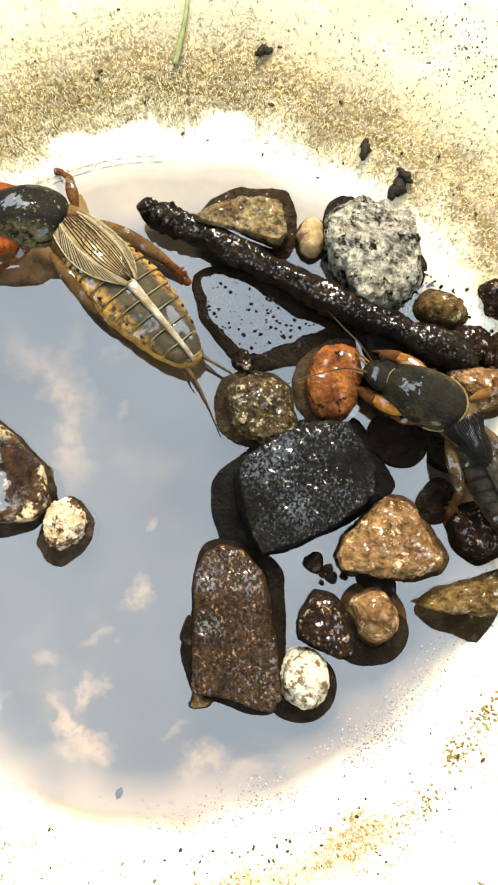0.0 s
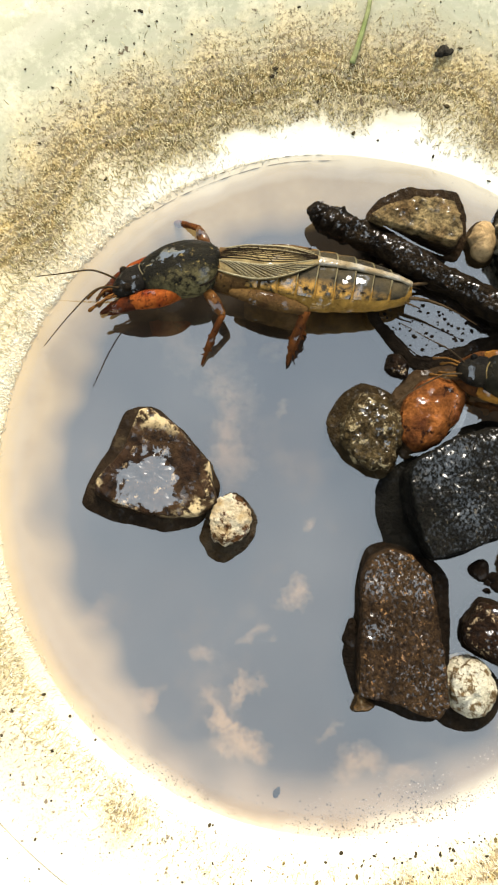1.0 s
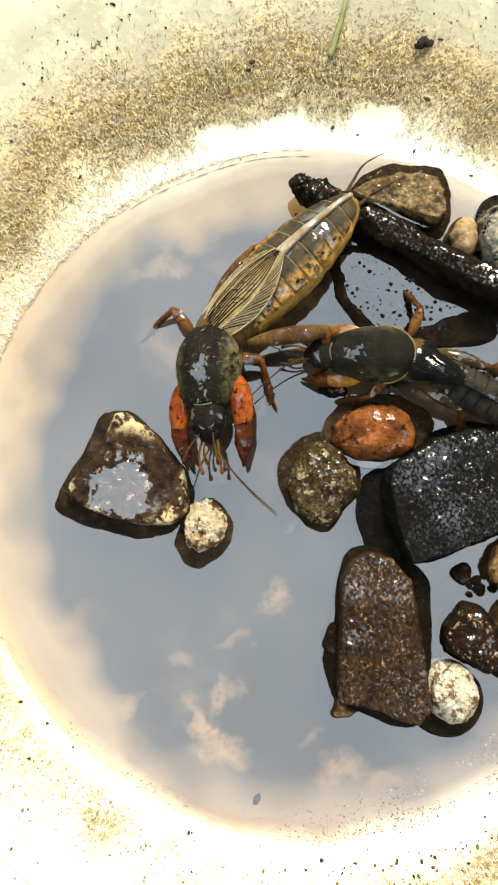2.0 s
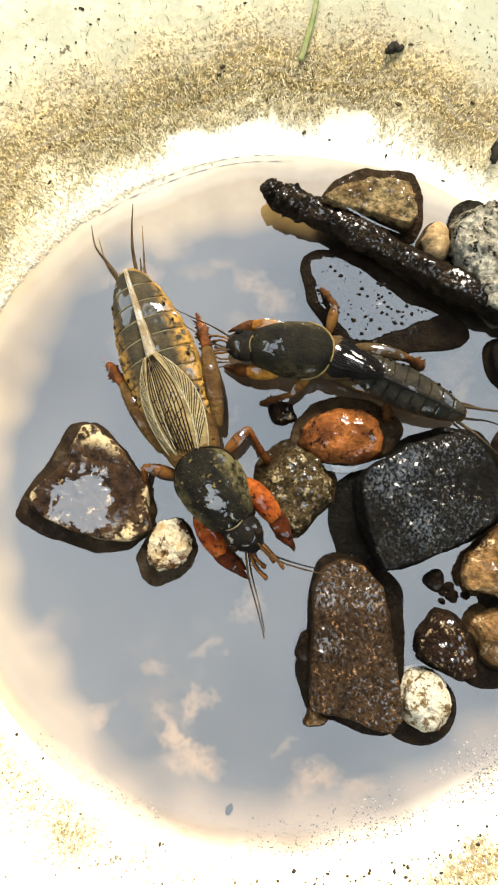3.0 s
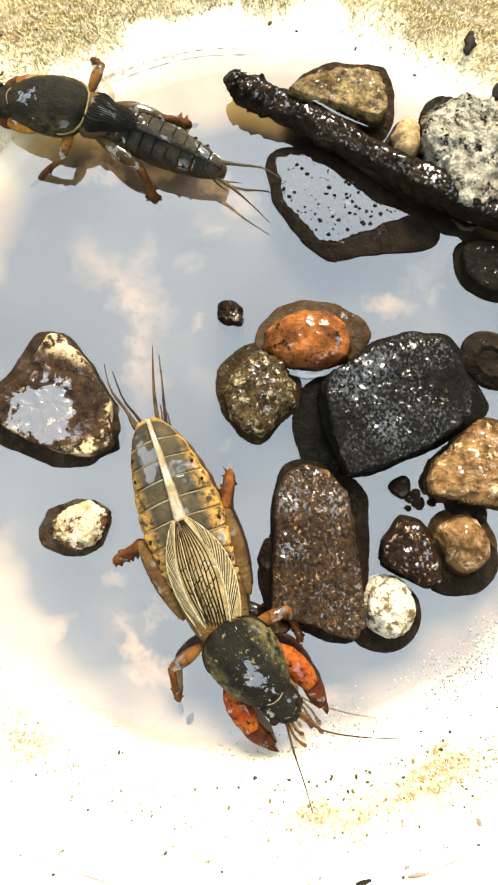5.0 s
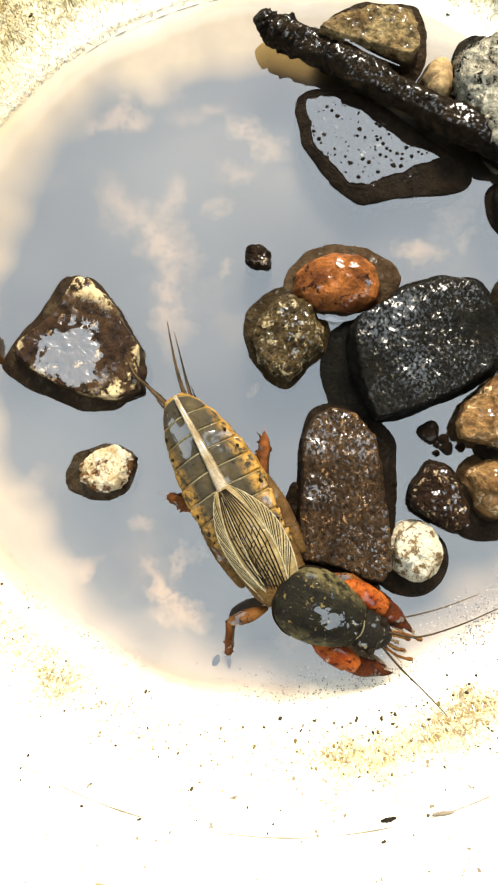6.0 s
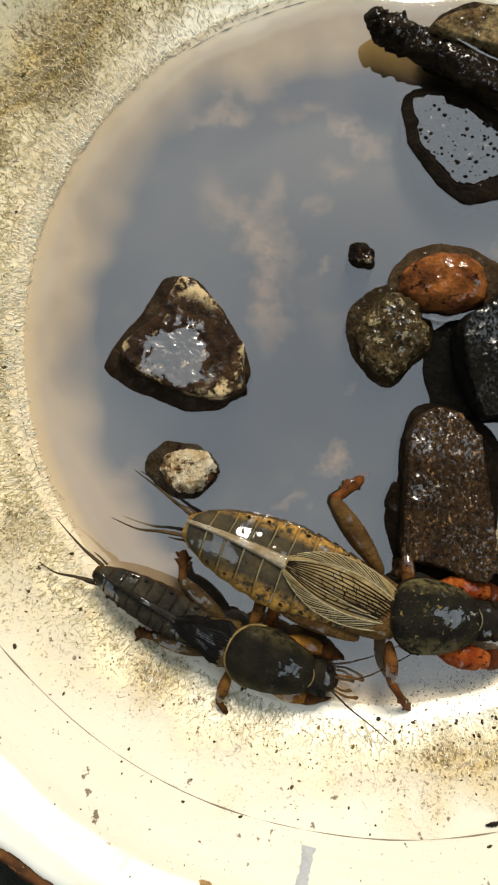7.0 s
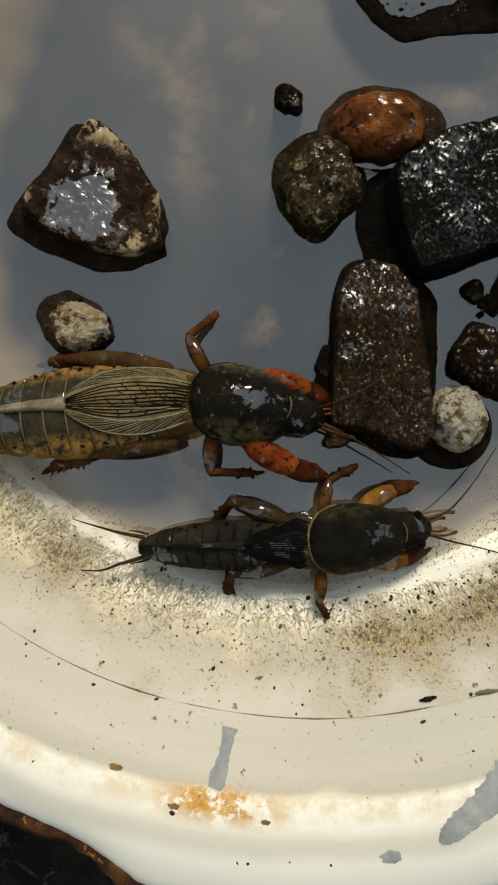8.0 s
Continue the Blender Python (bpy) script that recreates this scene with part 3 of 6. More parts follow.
def bowl_r(r, a):
    """The wall leans out farther on one side: the true distance from the middle for a radius of the profile."""
    if r <= 47:
        return r
    out = r * (1 + 0.006 * math.sin(3 * a + 1) + 0.003 * math.sin(7 * a))
    out += max(0.0, r - 56) / 26 * (4.8 * math.sin(a) + 1.6 * math.cos(a + 0.75))
    if r > 78:  # the rim is eaten away on the south-west
        deg = math.degrees(a) % 360
        f = min(1.0, max(0.0, (abs(deg - 230) - 25) / 9))
        out += (r - 78) / 6.8 * 4.2 * f * f * (3 - 2 * f)
    return out


def wall_z(r, a=None):
    """Height of the wall at a true distance r from the middle."""
    if a is not None:
        q = r
        for _ in range(6):
            q += r - bowl_r(q, a)
        r = q
    for (r0, z0), (r1, z1) in zip(PROFILE, PROFILE[1:]):
        if r <= r1:
            return z0 + (z1 - z0) * (r - r0) / (r1 - r0)
    return PROFILE[-1][1]


def wall_point(r, degrees, lift=0.0):
    a = radians(degrees)
    return (BOWL_X + r * math.cos(a), BOWL_Y + r * math.sin(a), wall_z(r, a) + lift)


def ragged(a):
    """Bites that rust has taken out of the rim."""
    c, s = math.cos(a), math.sin(a)
    return 0.6 * noise.noise((c * 9, s * 9, 2)) + 0.9 * noise.noise((c * 24, s * 24, 7)) + 0.35 * noise.noise((c * 60, s * 60, 5))


def basin():
    bm = bmesh.new()
    inner = []
    for (r0, z0), (r1, z1) in zip(PROFILE, PROFILE[1:]):
        steps = max(1, int((r1 - r0) / 2.0))
        inner += [(r0 + (r1 - r0) * k / steps, z0 + (z1 - z0) * k / steps) for k in range(steps)]
    inner = [p for p in inner if p[0] > 0.5] + [PROFILE[-1]]
    outer = [(84.4, 6.6), (83.1, 8.2), (81.0, 9.8), (78, 10.8), (75, 10.2), (70, 7.4), (60, 3.2), (51, -1.4), (47, -5.2), (44, -6.0), (1, -6.2)]
    loops = []
    for r, z in [(0.6, -4.6)] + inner + outer:
        loop = []
        for k in range(540):
            a = 2 * math.pi * k / 540
            rr = bowl_r(r, a)
            if r > 82:
                rr += ragged(a) * (r - 82) / 3
            loop.append((rr * math.cos(a), rr * math.sin(a), z + 0.12 * noise.noise((rr * math.cos(a) * 0.08, rr * math.sin(a) * 0.08, 5))))
        loops.append(loop)
    rings(bm, loops)
    ob = thing("enamel_basin", bm, ENAMEL, "shallow cream enamel basin with brown silt over the waterline", "basin",
               at=pose(BOWL_X * MM, BOWL_Y * MM, 0))
    # rusty edge of the rim
    bm = bmesh.new()
    path = []
    for k in range(541):
        a = 2 * math.pi * k / 540
        rr = bowl_r(83.6, a) + 0.6 * ragged(a)
        path.append((rr * math.cos(a), rr * math.sin(a), 9.7))
    loops = []
    for x, y, z in path[:-1]:
        r, a = math.hypot(x, y), math.atan2(y, x)
        w = 1.4 + 0.9 * noise.noise((x * 0.3, y * 0.3, 1)) + 0.6 * noise.noise((x * 0.9, y * 0.9, 4))
        loops.append([((r + w * c) * math.cos(a), (r + w * c) * math.sin(a), z + w * s) for c, s in ((1, 0), (0, 1), (-1, 0.2), (0, -1))])
    made = [[bm.verts.new((x * MM, y * MM, z * MM)) for x, y, z in loop] for loop in loops]
    for n in range(len(made)):
        a, b = made[n], made[(n + 1) % len(made)]
        for k in range(4):
            bm.faces.new((a[k], a[(k + 1) % 4], b[(k + 1) % 4], b[k]))
    part("rim_edge", bm, RIM_RUST, ob, "chipped rusty brown edge")

    # patches where the enamel has gone, and rust stains, lying on the wall
    def patch(name, r, degrees, half_r, half_a, material, label, seed):
        bm = bmesh.new()
        loops = []
        for f in (0.05, 0.55, 1.0):
            loop = []
            for k in range(44):
                a = 2 * math.pi * k / 44
                w = f * (1 + 0.45 * noise.noise((math.cos(a) * 1.8, math.sin(a) * 1.8, seed)) + 0.12 * noise.noise((math.cos(a) * 5, math.sin(a) * 5, seed)))
                x, y, z = wall_point(r + half_r * w * math.sin(a), degrees + half_a * w * math.cos(a), 0.12 - 0.05 * (f > 0.9))
                loop.append((x - BOWL_X, y - BOWL_Y, z))
            loops.append(loop)
        rings(bm, loops, True, False)
        part(name, bm, material, ob, label)

    # streaks run along a line on the wall: x, y and half the width of each point
    def streak(line, material, label, seed):
        bm = bmesh.new()
        path = smooth_path(line, 8)
        rows = []
        for i, (x, y, w) in enumerate(path):
            ahead = Vector(path[min(i + 1, len(path) - 1)][:2]) - Vector(path[max(i - 1, 0)][:2])
            side = Vector((-ahead.y, ahead.x)).normalized()
            row = []
            for f in (-1, -0.5, 0, 0.5, 1):
                g = w * f * (1 + 0.30 * noise.noise((i * 0.35, f * 2, seed)) + 0.25 * noise.noise((i * 1.1, f * 2, seed)))
                px, py = x + side.x * g - BOWL_X, y + side.y * g - BOWL_Y
                row.append((px, py, wall_z(math.hypot(px, py), math.atan2(py, px)) + 0.10))
            rows.append(row)
        rings(bm, rows, False, False, False)
        streaked = part("bare_patch", bm, material, ob, label)
        if streaked.data.polygons[0].normal.z < 0:
            streaked.data.flip_normals()

    streak([(-0.3, -65.0, 0.85), (-0.5, -66.6, 0.62), (-0.8, -68.2, 0.7), (-1.2, -69.8, 0.95), (-1.4, -70.6, 0.7)], CHIP, "grey-blue bare streak", 3)
    streak([(22.6, -73.3, 0.3), (23.4, -72.4, 1.0), (24.8, -71.0, 1.2), (26.6, -69.4, 1.3), (28.4, -67.8, 1.7), (30.0, -66.4, 1.9), (31.6, -65.0, 1.2)], CHIP, "grey-blue bare streak", 9)
    patch("bare_patch", 76.5, -79.4, 0.6, 0.8, CHIP, "grey-blue bare patch", 12)
    for n, (r, d, w) in enumerate(((70.9, -102.7, 0.30), (72.9, -97.1, 0.26), (73.1, -89.4, 0.20))):
        patch("rust_stain", r, d, w, 2.0 * w, STAIN, "brown rust stain", n + 20)
    return ob


basin()

# fine scratches that ring the wall
def scratch_line(r, first, last, wide, seed):
    bm = bmesh.new()
    pts = []
    for k in range(60):
        d = first + (last - first) * k / 59
        pts.append(wall_point(r + 0.5 * noise.noise((d * 0.06, seed, 0)), d, 0.06))
    tube(bm, pts, [wide * max(0.04, 0.35 + 1.3 * noise.noise((k * 0.33, seed, 4))) for k in range(60)], 4)
    thing("hairline_crack", bm, CRACK, "thin dark hairline crack round the enamel wall", "crack", "hairline cracks in the enamel", "structure")


scratch_line(63.7, -152, -62, 0.13, 1)
scratch_line(48.6, 92, 128, 0.10, 2)
scratch_line(49.4, 95, 118, 0.07, 3)
scratch_line(50.2, -172, -150, 0.10, 4)

# soil round the basin, out to the horizon
bm = bmesh.new()
grid = [-40, -8, -2, -0.6, -0.3] + [0.012 * k for k in range(-16, 17)] + [0.3, 0.6, 2, 8, 40]
soil = [[bm.verts.new((x, y, -0.0075 + (0.0035 * noise.noise((x * 60, y * 60, 3)) + 0.002 * noise.noise((x * 160, y * 160, 9)) if max(abs(x), abs(y)) < 0.2 else 0)))
         for x in grid] for y in grid]
for a, b in zip(soil, soil[1:]):
    for k in range(len(grid) - 1):
        bm.faces.new((a[k], a[k + 1], b[k + 1], b[k]))
for v in bm.verts:
    if math.hypot(v.co.x, v.co.y) < 0.077:
        v.co.z = -0.0115
thing("ground", bm, SOIL, "dark damp soil under and round the basin", "ground", kind="structure")

# torn leaf scraps and crumbs on the soil close to the basin
bm = bmesh.new()
rnd = random.Random(8)
for _ in range(420):
    a, far = rnd.uniform(0, 6.283), rnd.uniform(84, 112)
    x, y, turn = BOWL_X + far * math.cos(a), BOWL_Y + far * math.sin(a), rnd.uniform(0, 6.283)
    long, wide, rise = rnd.uniform(1.0, 4.5), rnd.uniform(0.4, 1.5), rnd.uniform(-4.5, -1.0)
    tip = rnd.uniform(-0.8, 0.8)
    loops = []
    for f, w in ((-0.5, 0.1), (-0.2, 0.8), (0.1, 1.0), (0.35, 0.6), (0.5, 0.08)):
        loop = []
        for side, up in ((1, 0), (0, 0.25), (-1, 0), (0, -0.05)):
            u, v = long * f, wide * w * side * 0.5
            loop.append((x + u * math.cos(turn) - v * math.sin(turn), y + u * math.sin(turn) + v * math.cos(turn), rise + up + tip * f))
        loops.append(loop)
    rings(bm, loops)
thing("leaf_scraps", bm, LEAF, "dark green torn leaf scraps on damp soil", "leaf litter", kind="stuff")

# water: a still sheet that climbs a little at the wall
bm = bmesh.new()
loops = []
for r, z in ((0.5, 0), (10, 0), (20, 0), (30, 0), (40, 0), (45, 0.0), (50.6, 0.0)):
    loops.append([((r if r < 48 else bowl_r(r, a)) * math.cos(a),
                   (r if r < 48 else bowl_r(r, a)) * math.sin(a), z)
                  for a in (2 * math.pi * k / 120 for k in range(120))])
rings(bm, loops, True, False)
water = thing("water", bm, WATER, "still shallow water mirroring a cloudy sky", "water", kind="structure", at=pose(BOWL_X * MM, BOWL_Y * MM, 0))
if water.data.polygons[0].normal.z < 0:
    water.data.flip_normals()


# ---- stones ----
def ray(corners, a):
    """How far a many-cornered outline lies from its middle in one direction."""
    c, d = math.cos(a), math.sin(a)
    best = 0.0
    for (x0, y0), (x1, y1) in zip(corners, corners[1:] + corners[:1]):
        den = c * (y1 - y0) - d * (x1 - x0)
        if abs(den) > 1e-9:
            dist, f = (x0 * (y1 - y0) - y0 * (x1 - x0)) / den, (x0 * d - y0 * c) / den
            if dist > 0 and -1e-6 <= f <= 1 + 1e-6:
                best = max(best, dist)
    return best


def outline(corners, around, blunt=0.02):
    """The outline's reach at even steps round it, its corners slightly blunted."""
    return [sum(ray(corners, 2 * math.pi * k / around + blunt * j) for j in (-2, -1, 0, 1, 2)) / 5 for k in range(around)]


def stone(name, label, x, y, radii, top, material, square=2.4, rough=0.35, seed=1, collar=1.1, low=-4.4, group=""):
    """A rounded rock: radii in millimetres at even steps round its wet foot, top in millimetres over the water; square
    shoulders for slabs.
    collar: how far the wet foot juts out from the rock above it, its dark colour standing in for the dim meniscus."""
    bm = bmesh.new()
    around = 96
    collar = min(collar, 0.33 * min(radii))
    n = len(radii)
    loops = []
    # the flared low ring draws the dim meniscus as part of the stone
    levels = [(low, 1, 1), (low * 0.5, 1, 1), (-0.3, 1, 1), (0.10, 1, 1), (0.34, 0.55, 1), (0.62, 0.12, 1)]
    levels += [(top * f if top * f > 0.7 else 0.7 + f * 0.1, 0, 1) for f in (0.32, 0.48, 0.62, 0.74, 0.84, 0.91, 0.96, 1.0)]
    levels += [(top, 0, f) for f in (0.86, 0.72, 0.58, 0.44, 0.3, 0.16, 0.04)]
    for z, out, scale in levels:
        v = max(0.0, z - 0.6) / max(top - 0.6, 0.1) if z > 0.6 else 0
        inset = (1 - min(v, 0.985) ** square) ** (1 / square) * scale
        loop = []
        for k in range(around):
            u = n * k / around
            i, f = int(u), u - int(u)
            r0, r1, r2, r3 = (radii[(i + d) % n] for d in (-1, 0, 1, 2))
            r = 0.5 * (2 * r1 + (r2 - r0) * f + (2 * r0 - 5 * r1 + 4 * r2 - r3) * f * f + (3 * r1 - r0 - 3 * r2 + r3) * f ** 3)
            a = 2 * math.pi * k / around
            r = (r - collar + collar * out) * inset
            px, py = r * math.cos(a), r * math.sin(a)
            at = Vector((px * 0.28, py * 0.28, z * 0.35 + seed * 7.1))
            d = rough * (noise.noise(at) + 0.55 * noise.noise(at * 2.3) + 0.4 * noise.noise(at * 5.1) + 0.25 * noise.noise(at * 10.7))
            side = d if z > 0.5 else 0.35 * d
            q = Vector((px + side * math.cos(a), py + side * math.sin(a), z + (0.9 * d * min(1, v * 1.6) if z > 0.6 else 0)))
            if z > 0.6:
                q.z = max(q.z, 0.55)
            loop.append(tuple(q))
        loops.append(loop)
    rings(bm, loops)
    return thing(name, bm, material, label, "stone", group, at=pose(x * MM, y * MM, 0))


def block(name, label, x, y, foot, face, top, material, seed=1, rough=0.30, dome=0.08, edge=0.35, group="", low=-4.4, low_rim=0.3, domed=False):
    """A hewn or broken stone: corners of its wet foot at the water with the dark painted meniscus, corners of its upper
    face, height in millimetres.
    rough: depth of its relief; dome: rise of the face's middle; edge: how much of the height the worn shoulder takes."""
    around = 208
    outer, crown = outline(foot, around, 0.045), outline(face, around, 0.012)
    side = [max(c + 0.20 * max(0.0, f - c), 0.25 * f) for f, c in zip(outer, crown)]
    # the outer ring over the water is shaped to carry the painted meniscus
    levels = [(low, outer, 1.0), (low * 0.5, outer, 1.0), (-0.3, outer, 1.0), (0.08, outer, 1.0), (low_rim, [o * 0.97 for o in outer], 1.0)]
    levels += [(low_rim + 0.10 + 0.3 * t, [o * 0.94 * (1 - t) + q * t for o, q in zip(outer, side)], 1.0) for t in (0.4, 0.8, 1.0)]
    base, brow = low_rim + 0.45, top * (1 - edge * 0.4)
    for k in range(1, 9):
        t = k / 8
        levels.append((base + (brow - base) * t, [q * (1 - t) + c * t for q, c in zip(side, crown)], 1.0))
    if domed:
        levels += [(brow + (top - brow) * (1 - (1 - k / 30) ** 2.4) ** (1 / 2.4), crown, 1 - k / 30 + 0.004) for k in range(1, 31)]
    for t in () if domed else (0.35, 0.65, 0.88):
        levels.append((brow + (top - brow) * math.sin(t * 1.5708), crown, 1 - 0.05 * (1 - math.cos(t * 1.5708))))
    n = 27
    levels += [] if domed else [(top, crown, 0.945 * (1 - k / n) + 0.01) for k in range(1, n + 1)]
    bm = bmesh.new()
    loops = []
    for z, reach, scale in levels:
        v = min(1.0, max(0.0, (z - low_rim) / max(top - low_rim, 0.1)))
        loop = []
        for k in range(around):
            a = 2 * math.pi * k / around
            r = reach[k] * scale
            px, py = r * math.cos(a), r * math.sin(a)
            at = Vector((px, py, z + seed * 17.3))
            broad, mid, fine = noise.noise(at * 0.22), noise.noise(at * 0.75), noise.noise(at * 2.1)
            d = rough * (0.9 * broad + 0.65 * mid + 0.34 * fine + 0.16 * noise.noise(at * 4.6))
            if z <= low_rim:
                flat = Vector((px, py, seed * 17.3))
                d = 0.32 * noise.noise(flat * 0.30) + 0.10 * noise.noise(flat * 0.9) + 0.06 * noise.noise(flat * 2.6)
                px, py = px + d * math.cos(a), py + d * math.sin(a)
                loop.append((px, py, z))
                continue
            out = d * (1 - 0.75 * (scale < 0.93))
            rise = d * v + (dome * top * (1 - scale * scale) if scale < 1 else 0.0)
            loop.append((px + out * math.cos(a), py + out * math.sin(a), max(0.3, z + rise)))
        loops.append(loop)
    rings(bm, loops)
    return thing(name, bm, material, label, "stone", group, at=pose(x * MM, y * MM, 0), sharp=55)


HEAP = "stones heaped in the water"
slate_stone = block("slate", "flat black wet slate with blunt corners", 23.1, -1.4, [(-13.1, 0.8), (-11.1, 2.8), (-3.1, 9.0), (2.1, 10.6), (7.2, 10.7), (9.5, 8.1), (12.7, 2.6), (13.9, 0.2), (10.5, -2.3), (5.5, -5.8), (-1.4, -9.2), (-5.8, -10.3), (-11.5, -8.7), (-13.1, -4.2)], [(-9.4, 2.1), (-8.3, 3.8), (-2.7, 7.3), (1.5, 8.9), (5.9, 9.0), (7.9, 6.8), (10.2, 2.4), (9.9, -0.9), (8.1, -2.9), (4.3, -5.5), (-1.9, -8.7), (-5.4, -9.8), (-6.8, -6.9), (-8.5, -2.6)], 5.0, S_BLACK, seed=1, rough=0.42, dome=0.04, group=HEAP)
block("stone_slab", "long dark brown wet slab with rusty flecks", 14.3, -21.7, [(-6.4, 9.2), (-4.7, 12.3), (-0.2, 12.8), (4.4, 10.4), (6.4, 8.4), (7.1, -0.5), (7.1, -10.1), (5.3, -11.7), (1.2, -11.4), (-6.0, -9.2), (-7.9, -2.9), (-6.6, 0.1)], [(-6.0, 7.7), (-4.7, 10.5), (-2.4, 11.8), (0.6, 11.1), (3.3, 8.2), (4.3, 3.6), (5.7, -3.5), (6.6, -8.5), (5.4, -10.6), (2.5, -10.1), (-1.1, -8.6), (-5.5, -8.4), (-5.9, -4.2), (-5.9, 3.0)], 4.0, S_SLAB, seed=2, rough=0.34, dome=0.05, group=HEAP)
stone("pebble", "round pale cream pebble, almost dry", 24.0, -28.1, [3.7, 3.8, 4.0, 4.1, 4.0, 3.8, 3.7, 3.8, 4.0, 4.1, 4.0, 3.8], 4.4, S_WHITE, 2.2, 0.55, 3, 0.15, group=HEAP)
block("pebble", "dark brown wet pebble with pale flecks", 26.9, -21.6, [(-1.9, 5.6), (1.0, 5.4), (3.5, 2.9), (4.7, -0.4), (4.4, -3.3), (2.1, -4.0), (-1.8, -2.5), (-4.1, -1.1), (-4.1, 2.4)], [(-1.9, 4.8), (0.2, 4.7), (2.1, 2.6), (3.7, -0.2), (3.5, -2.9), (1.6, -3.4), (-1.9, -1.8), (-3.9, -0.5), (-3.9, 2.2)], 3.9, S_BROWN, seed=4, rough=0.50, dome=0.0, edge=1.4, domed=True, group=HEAP)
block("stone", "tan brown three-cornered stone", 36.4, -9.3, [(-0.7, 7.4), (1.8, 7.0), (4.0, 5.2), (6.5, 1.0), (8.2, -1.7), (7.0, -3.9), (3.0, -5.2), (-1.4, -5.2), (-7.3, -4.6), (-8.3, -1.8), (-7.3, 1.4), (-2.9, 5.2)], [(-1.5, 6.6), (0.5, 6.3), (2.4, 4.8), (4.3, 0.6), (6.4, -1.6), (5.5, -3.2), (2.0, -4.2), (-2.2, -4.3), (-7.6, -3.6), (-8.2, -1.7), (-7.1, 1.0), (-5.3, 2.6), (-3.4, 4.6)], 5.4, S_TAN, seed=5, rough=0.60, dome=0.0, edge=1.1, domed=True, group=HEAP)
stone("stone", "tan brown rounded stone half under water", 33.6, -19.0, [4.6, 4.3, 4.6, 4.9, 4.9, 5.0, 4.5, 4.3, 4.6, 5.2, 5.2, 5.0], 4.6, S_TAN, 2.3, 0.4, 6, 1.4, group=HEAP)
block("stone", "long olive brown stone by the wall", 48.6, -17.2, [(-6.4, -3.7), (-0.1, -5.4), (6.6, -5.2), (6.8, 5.8), (2.5, 4.8), (-4.0, 2.7), (-7.6, 1.6), (-9.8, -1.2)], [(-5.1, -1.1), (4.3, -0.4), (4.3, 4.2), (1.3, 3.5), (-5.8, 1.6), (-9.3, -0.4)], 4.6, S_OLIVE, seed=7, rough=0.5, dome=0.1, edge=0.7, group=HEAP)
stone("stone", "dark wet stone by the slate", 48.3, -7.1, [4.6, 4.7, 4.1, 4.5, 4.4, 5.7, 4.4, 4.4, 4.2, 4.8, 4.4, 5.0], 3.4, S_BROWN, 2.6, 0.4, 8, 0.9, group=HEAP)
block("rough_stone", "rough speckled grey-white stone against the wall", 33.1, 35.3, [(-7.3, 6.5), (-4.6, 8.3), (-1.6, 9.2), (2.7, 8.0), (6.6, 6.6), (8.0, 1.7), (8.1, -3.2), (7.0, -6.2), (4.2, -8.3), (1.4, -9.3), (-2.5, -8.0), (-4.4, -5.1), (-7.0, -1.4), (-8.1, 2.3)], [(-7.1, 2.9), (-5.1, 4.7), (-2.7, 5.6), (1.3, 4.6), (4.5, 3.3), (5.9, -0.9), (6.1, -5.1), (5.3, -7.5), (2.9, -9.6), (0.6, -10.5), (-2.5, -9.4), (-4.1, -6.9), (-6.6, -3.7), (-7.8, -0.4)], 6.6, S_GRANITE, seed=9, rough=0.95, dome=0.0, edge=0.8, domed=True, group=HEAP)
stone("pebble", "small tan pebble by the rough stone", 23.5, 36.0, [2.4, 2.5, 3.5, 3.7, 3.1, 2.6, 2.8, 2.6, 3.3, 3.7, 3.2, 2.6], 3.6, S_TANNISH, 2.2, 0.2, 10, 0.5, group=HEAP)
stone("stone", "dark wet stone with a grey sheen", 36.6, 18.6, [5.9, 5.0, 4.8, 4.2, 4.9, 6.2, 5.5, 5.0, 4.5, 4.6, 5.0, 5.5], 2.2, S_FLAT, 6.0, 0.1, 11, 0.9, group=HEAP)
stone("stone", "red-brown mottled stone between the slate and wall", 48.0, 13.6, [6.0, 5.0, 4.3, 3.8, 4.5, 5.6, 5.4, 4.6, 4.0, 4.4, 4.8, 5.6], 4.4, S_TAN, 2.4, 0.5, 12, 0.9, group=HEAP)
stone("pebble", "brown wet pebble by the stick", 43.2, 25.6, [4.2, 3.4, 3.1, 3.0, 3.8, 4.0, 4.2, 3.6, 2.9, 3.0, 3.7, 4.0], 3.8, S_OLIVE, 2.3, 0.3, 13, 0.9, group=HEAP)
stone("stone", "dark stone at the basin wall", 52.3, 26.6, [4.4, 4.4, 4.3, 4.0, 4.5, 5.4, 4.3, 4.2, 4.0, 4.7, 4.4, 4.6], 5.6, S_BROWN, 2.6, 0.4, 14, 0.9, group=HEAP)
for x, y, rr, h in ((47.4, 20.6, [3.6, 3.0, 2.8, 3.4, 3.8, 3.2, 2.8, 3.4], 2.4), (51.6, 19.6, [3.2, 3.4, 3.0, 2.8, 3.0, 3.6, 3.0, 3.2], 3.4)):
    stone("stone", "small brown wet stone wedged against the wall", x, y, rr, h, S_BROWN, 2.4, 0.5, int(x * 7), 0.4, group=HEAP)
stone("stone_chip", "small dark chip beside the slab", 7.6, -22.9, [1.3, 1.2, 1.6, 2.8, 1.7, 1.3, 1.3, 1.4, 1.5, 2.2, 1.8, 1.3], 0.9, S_BROWN, 2.6, 0.2, 15, 0.9, group=HEAP)
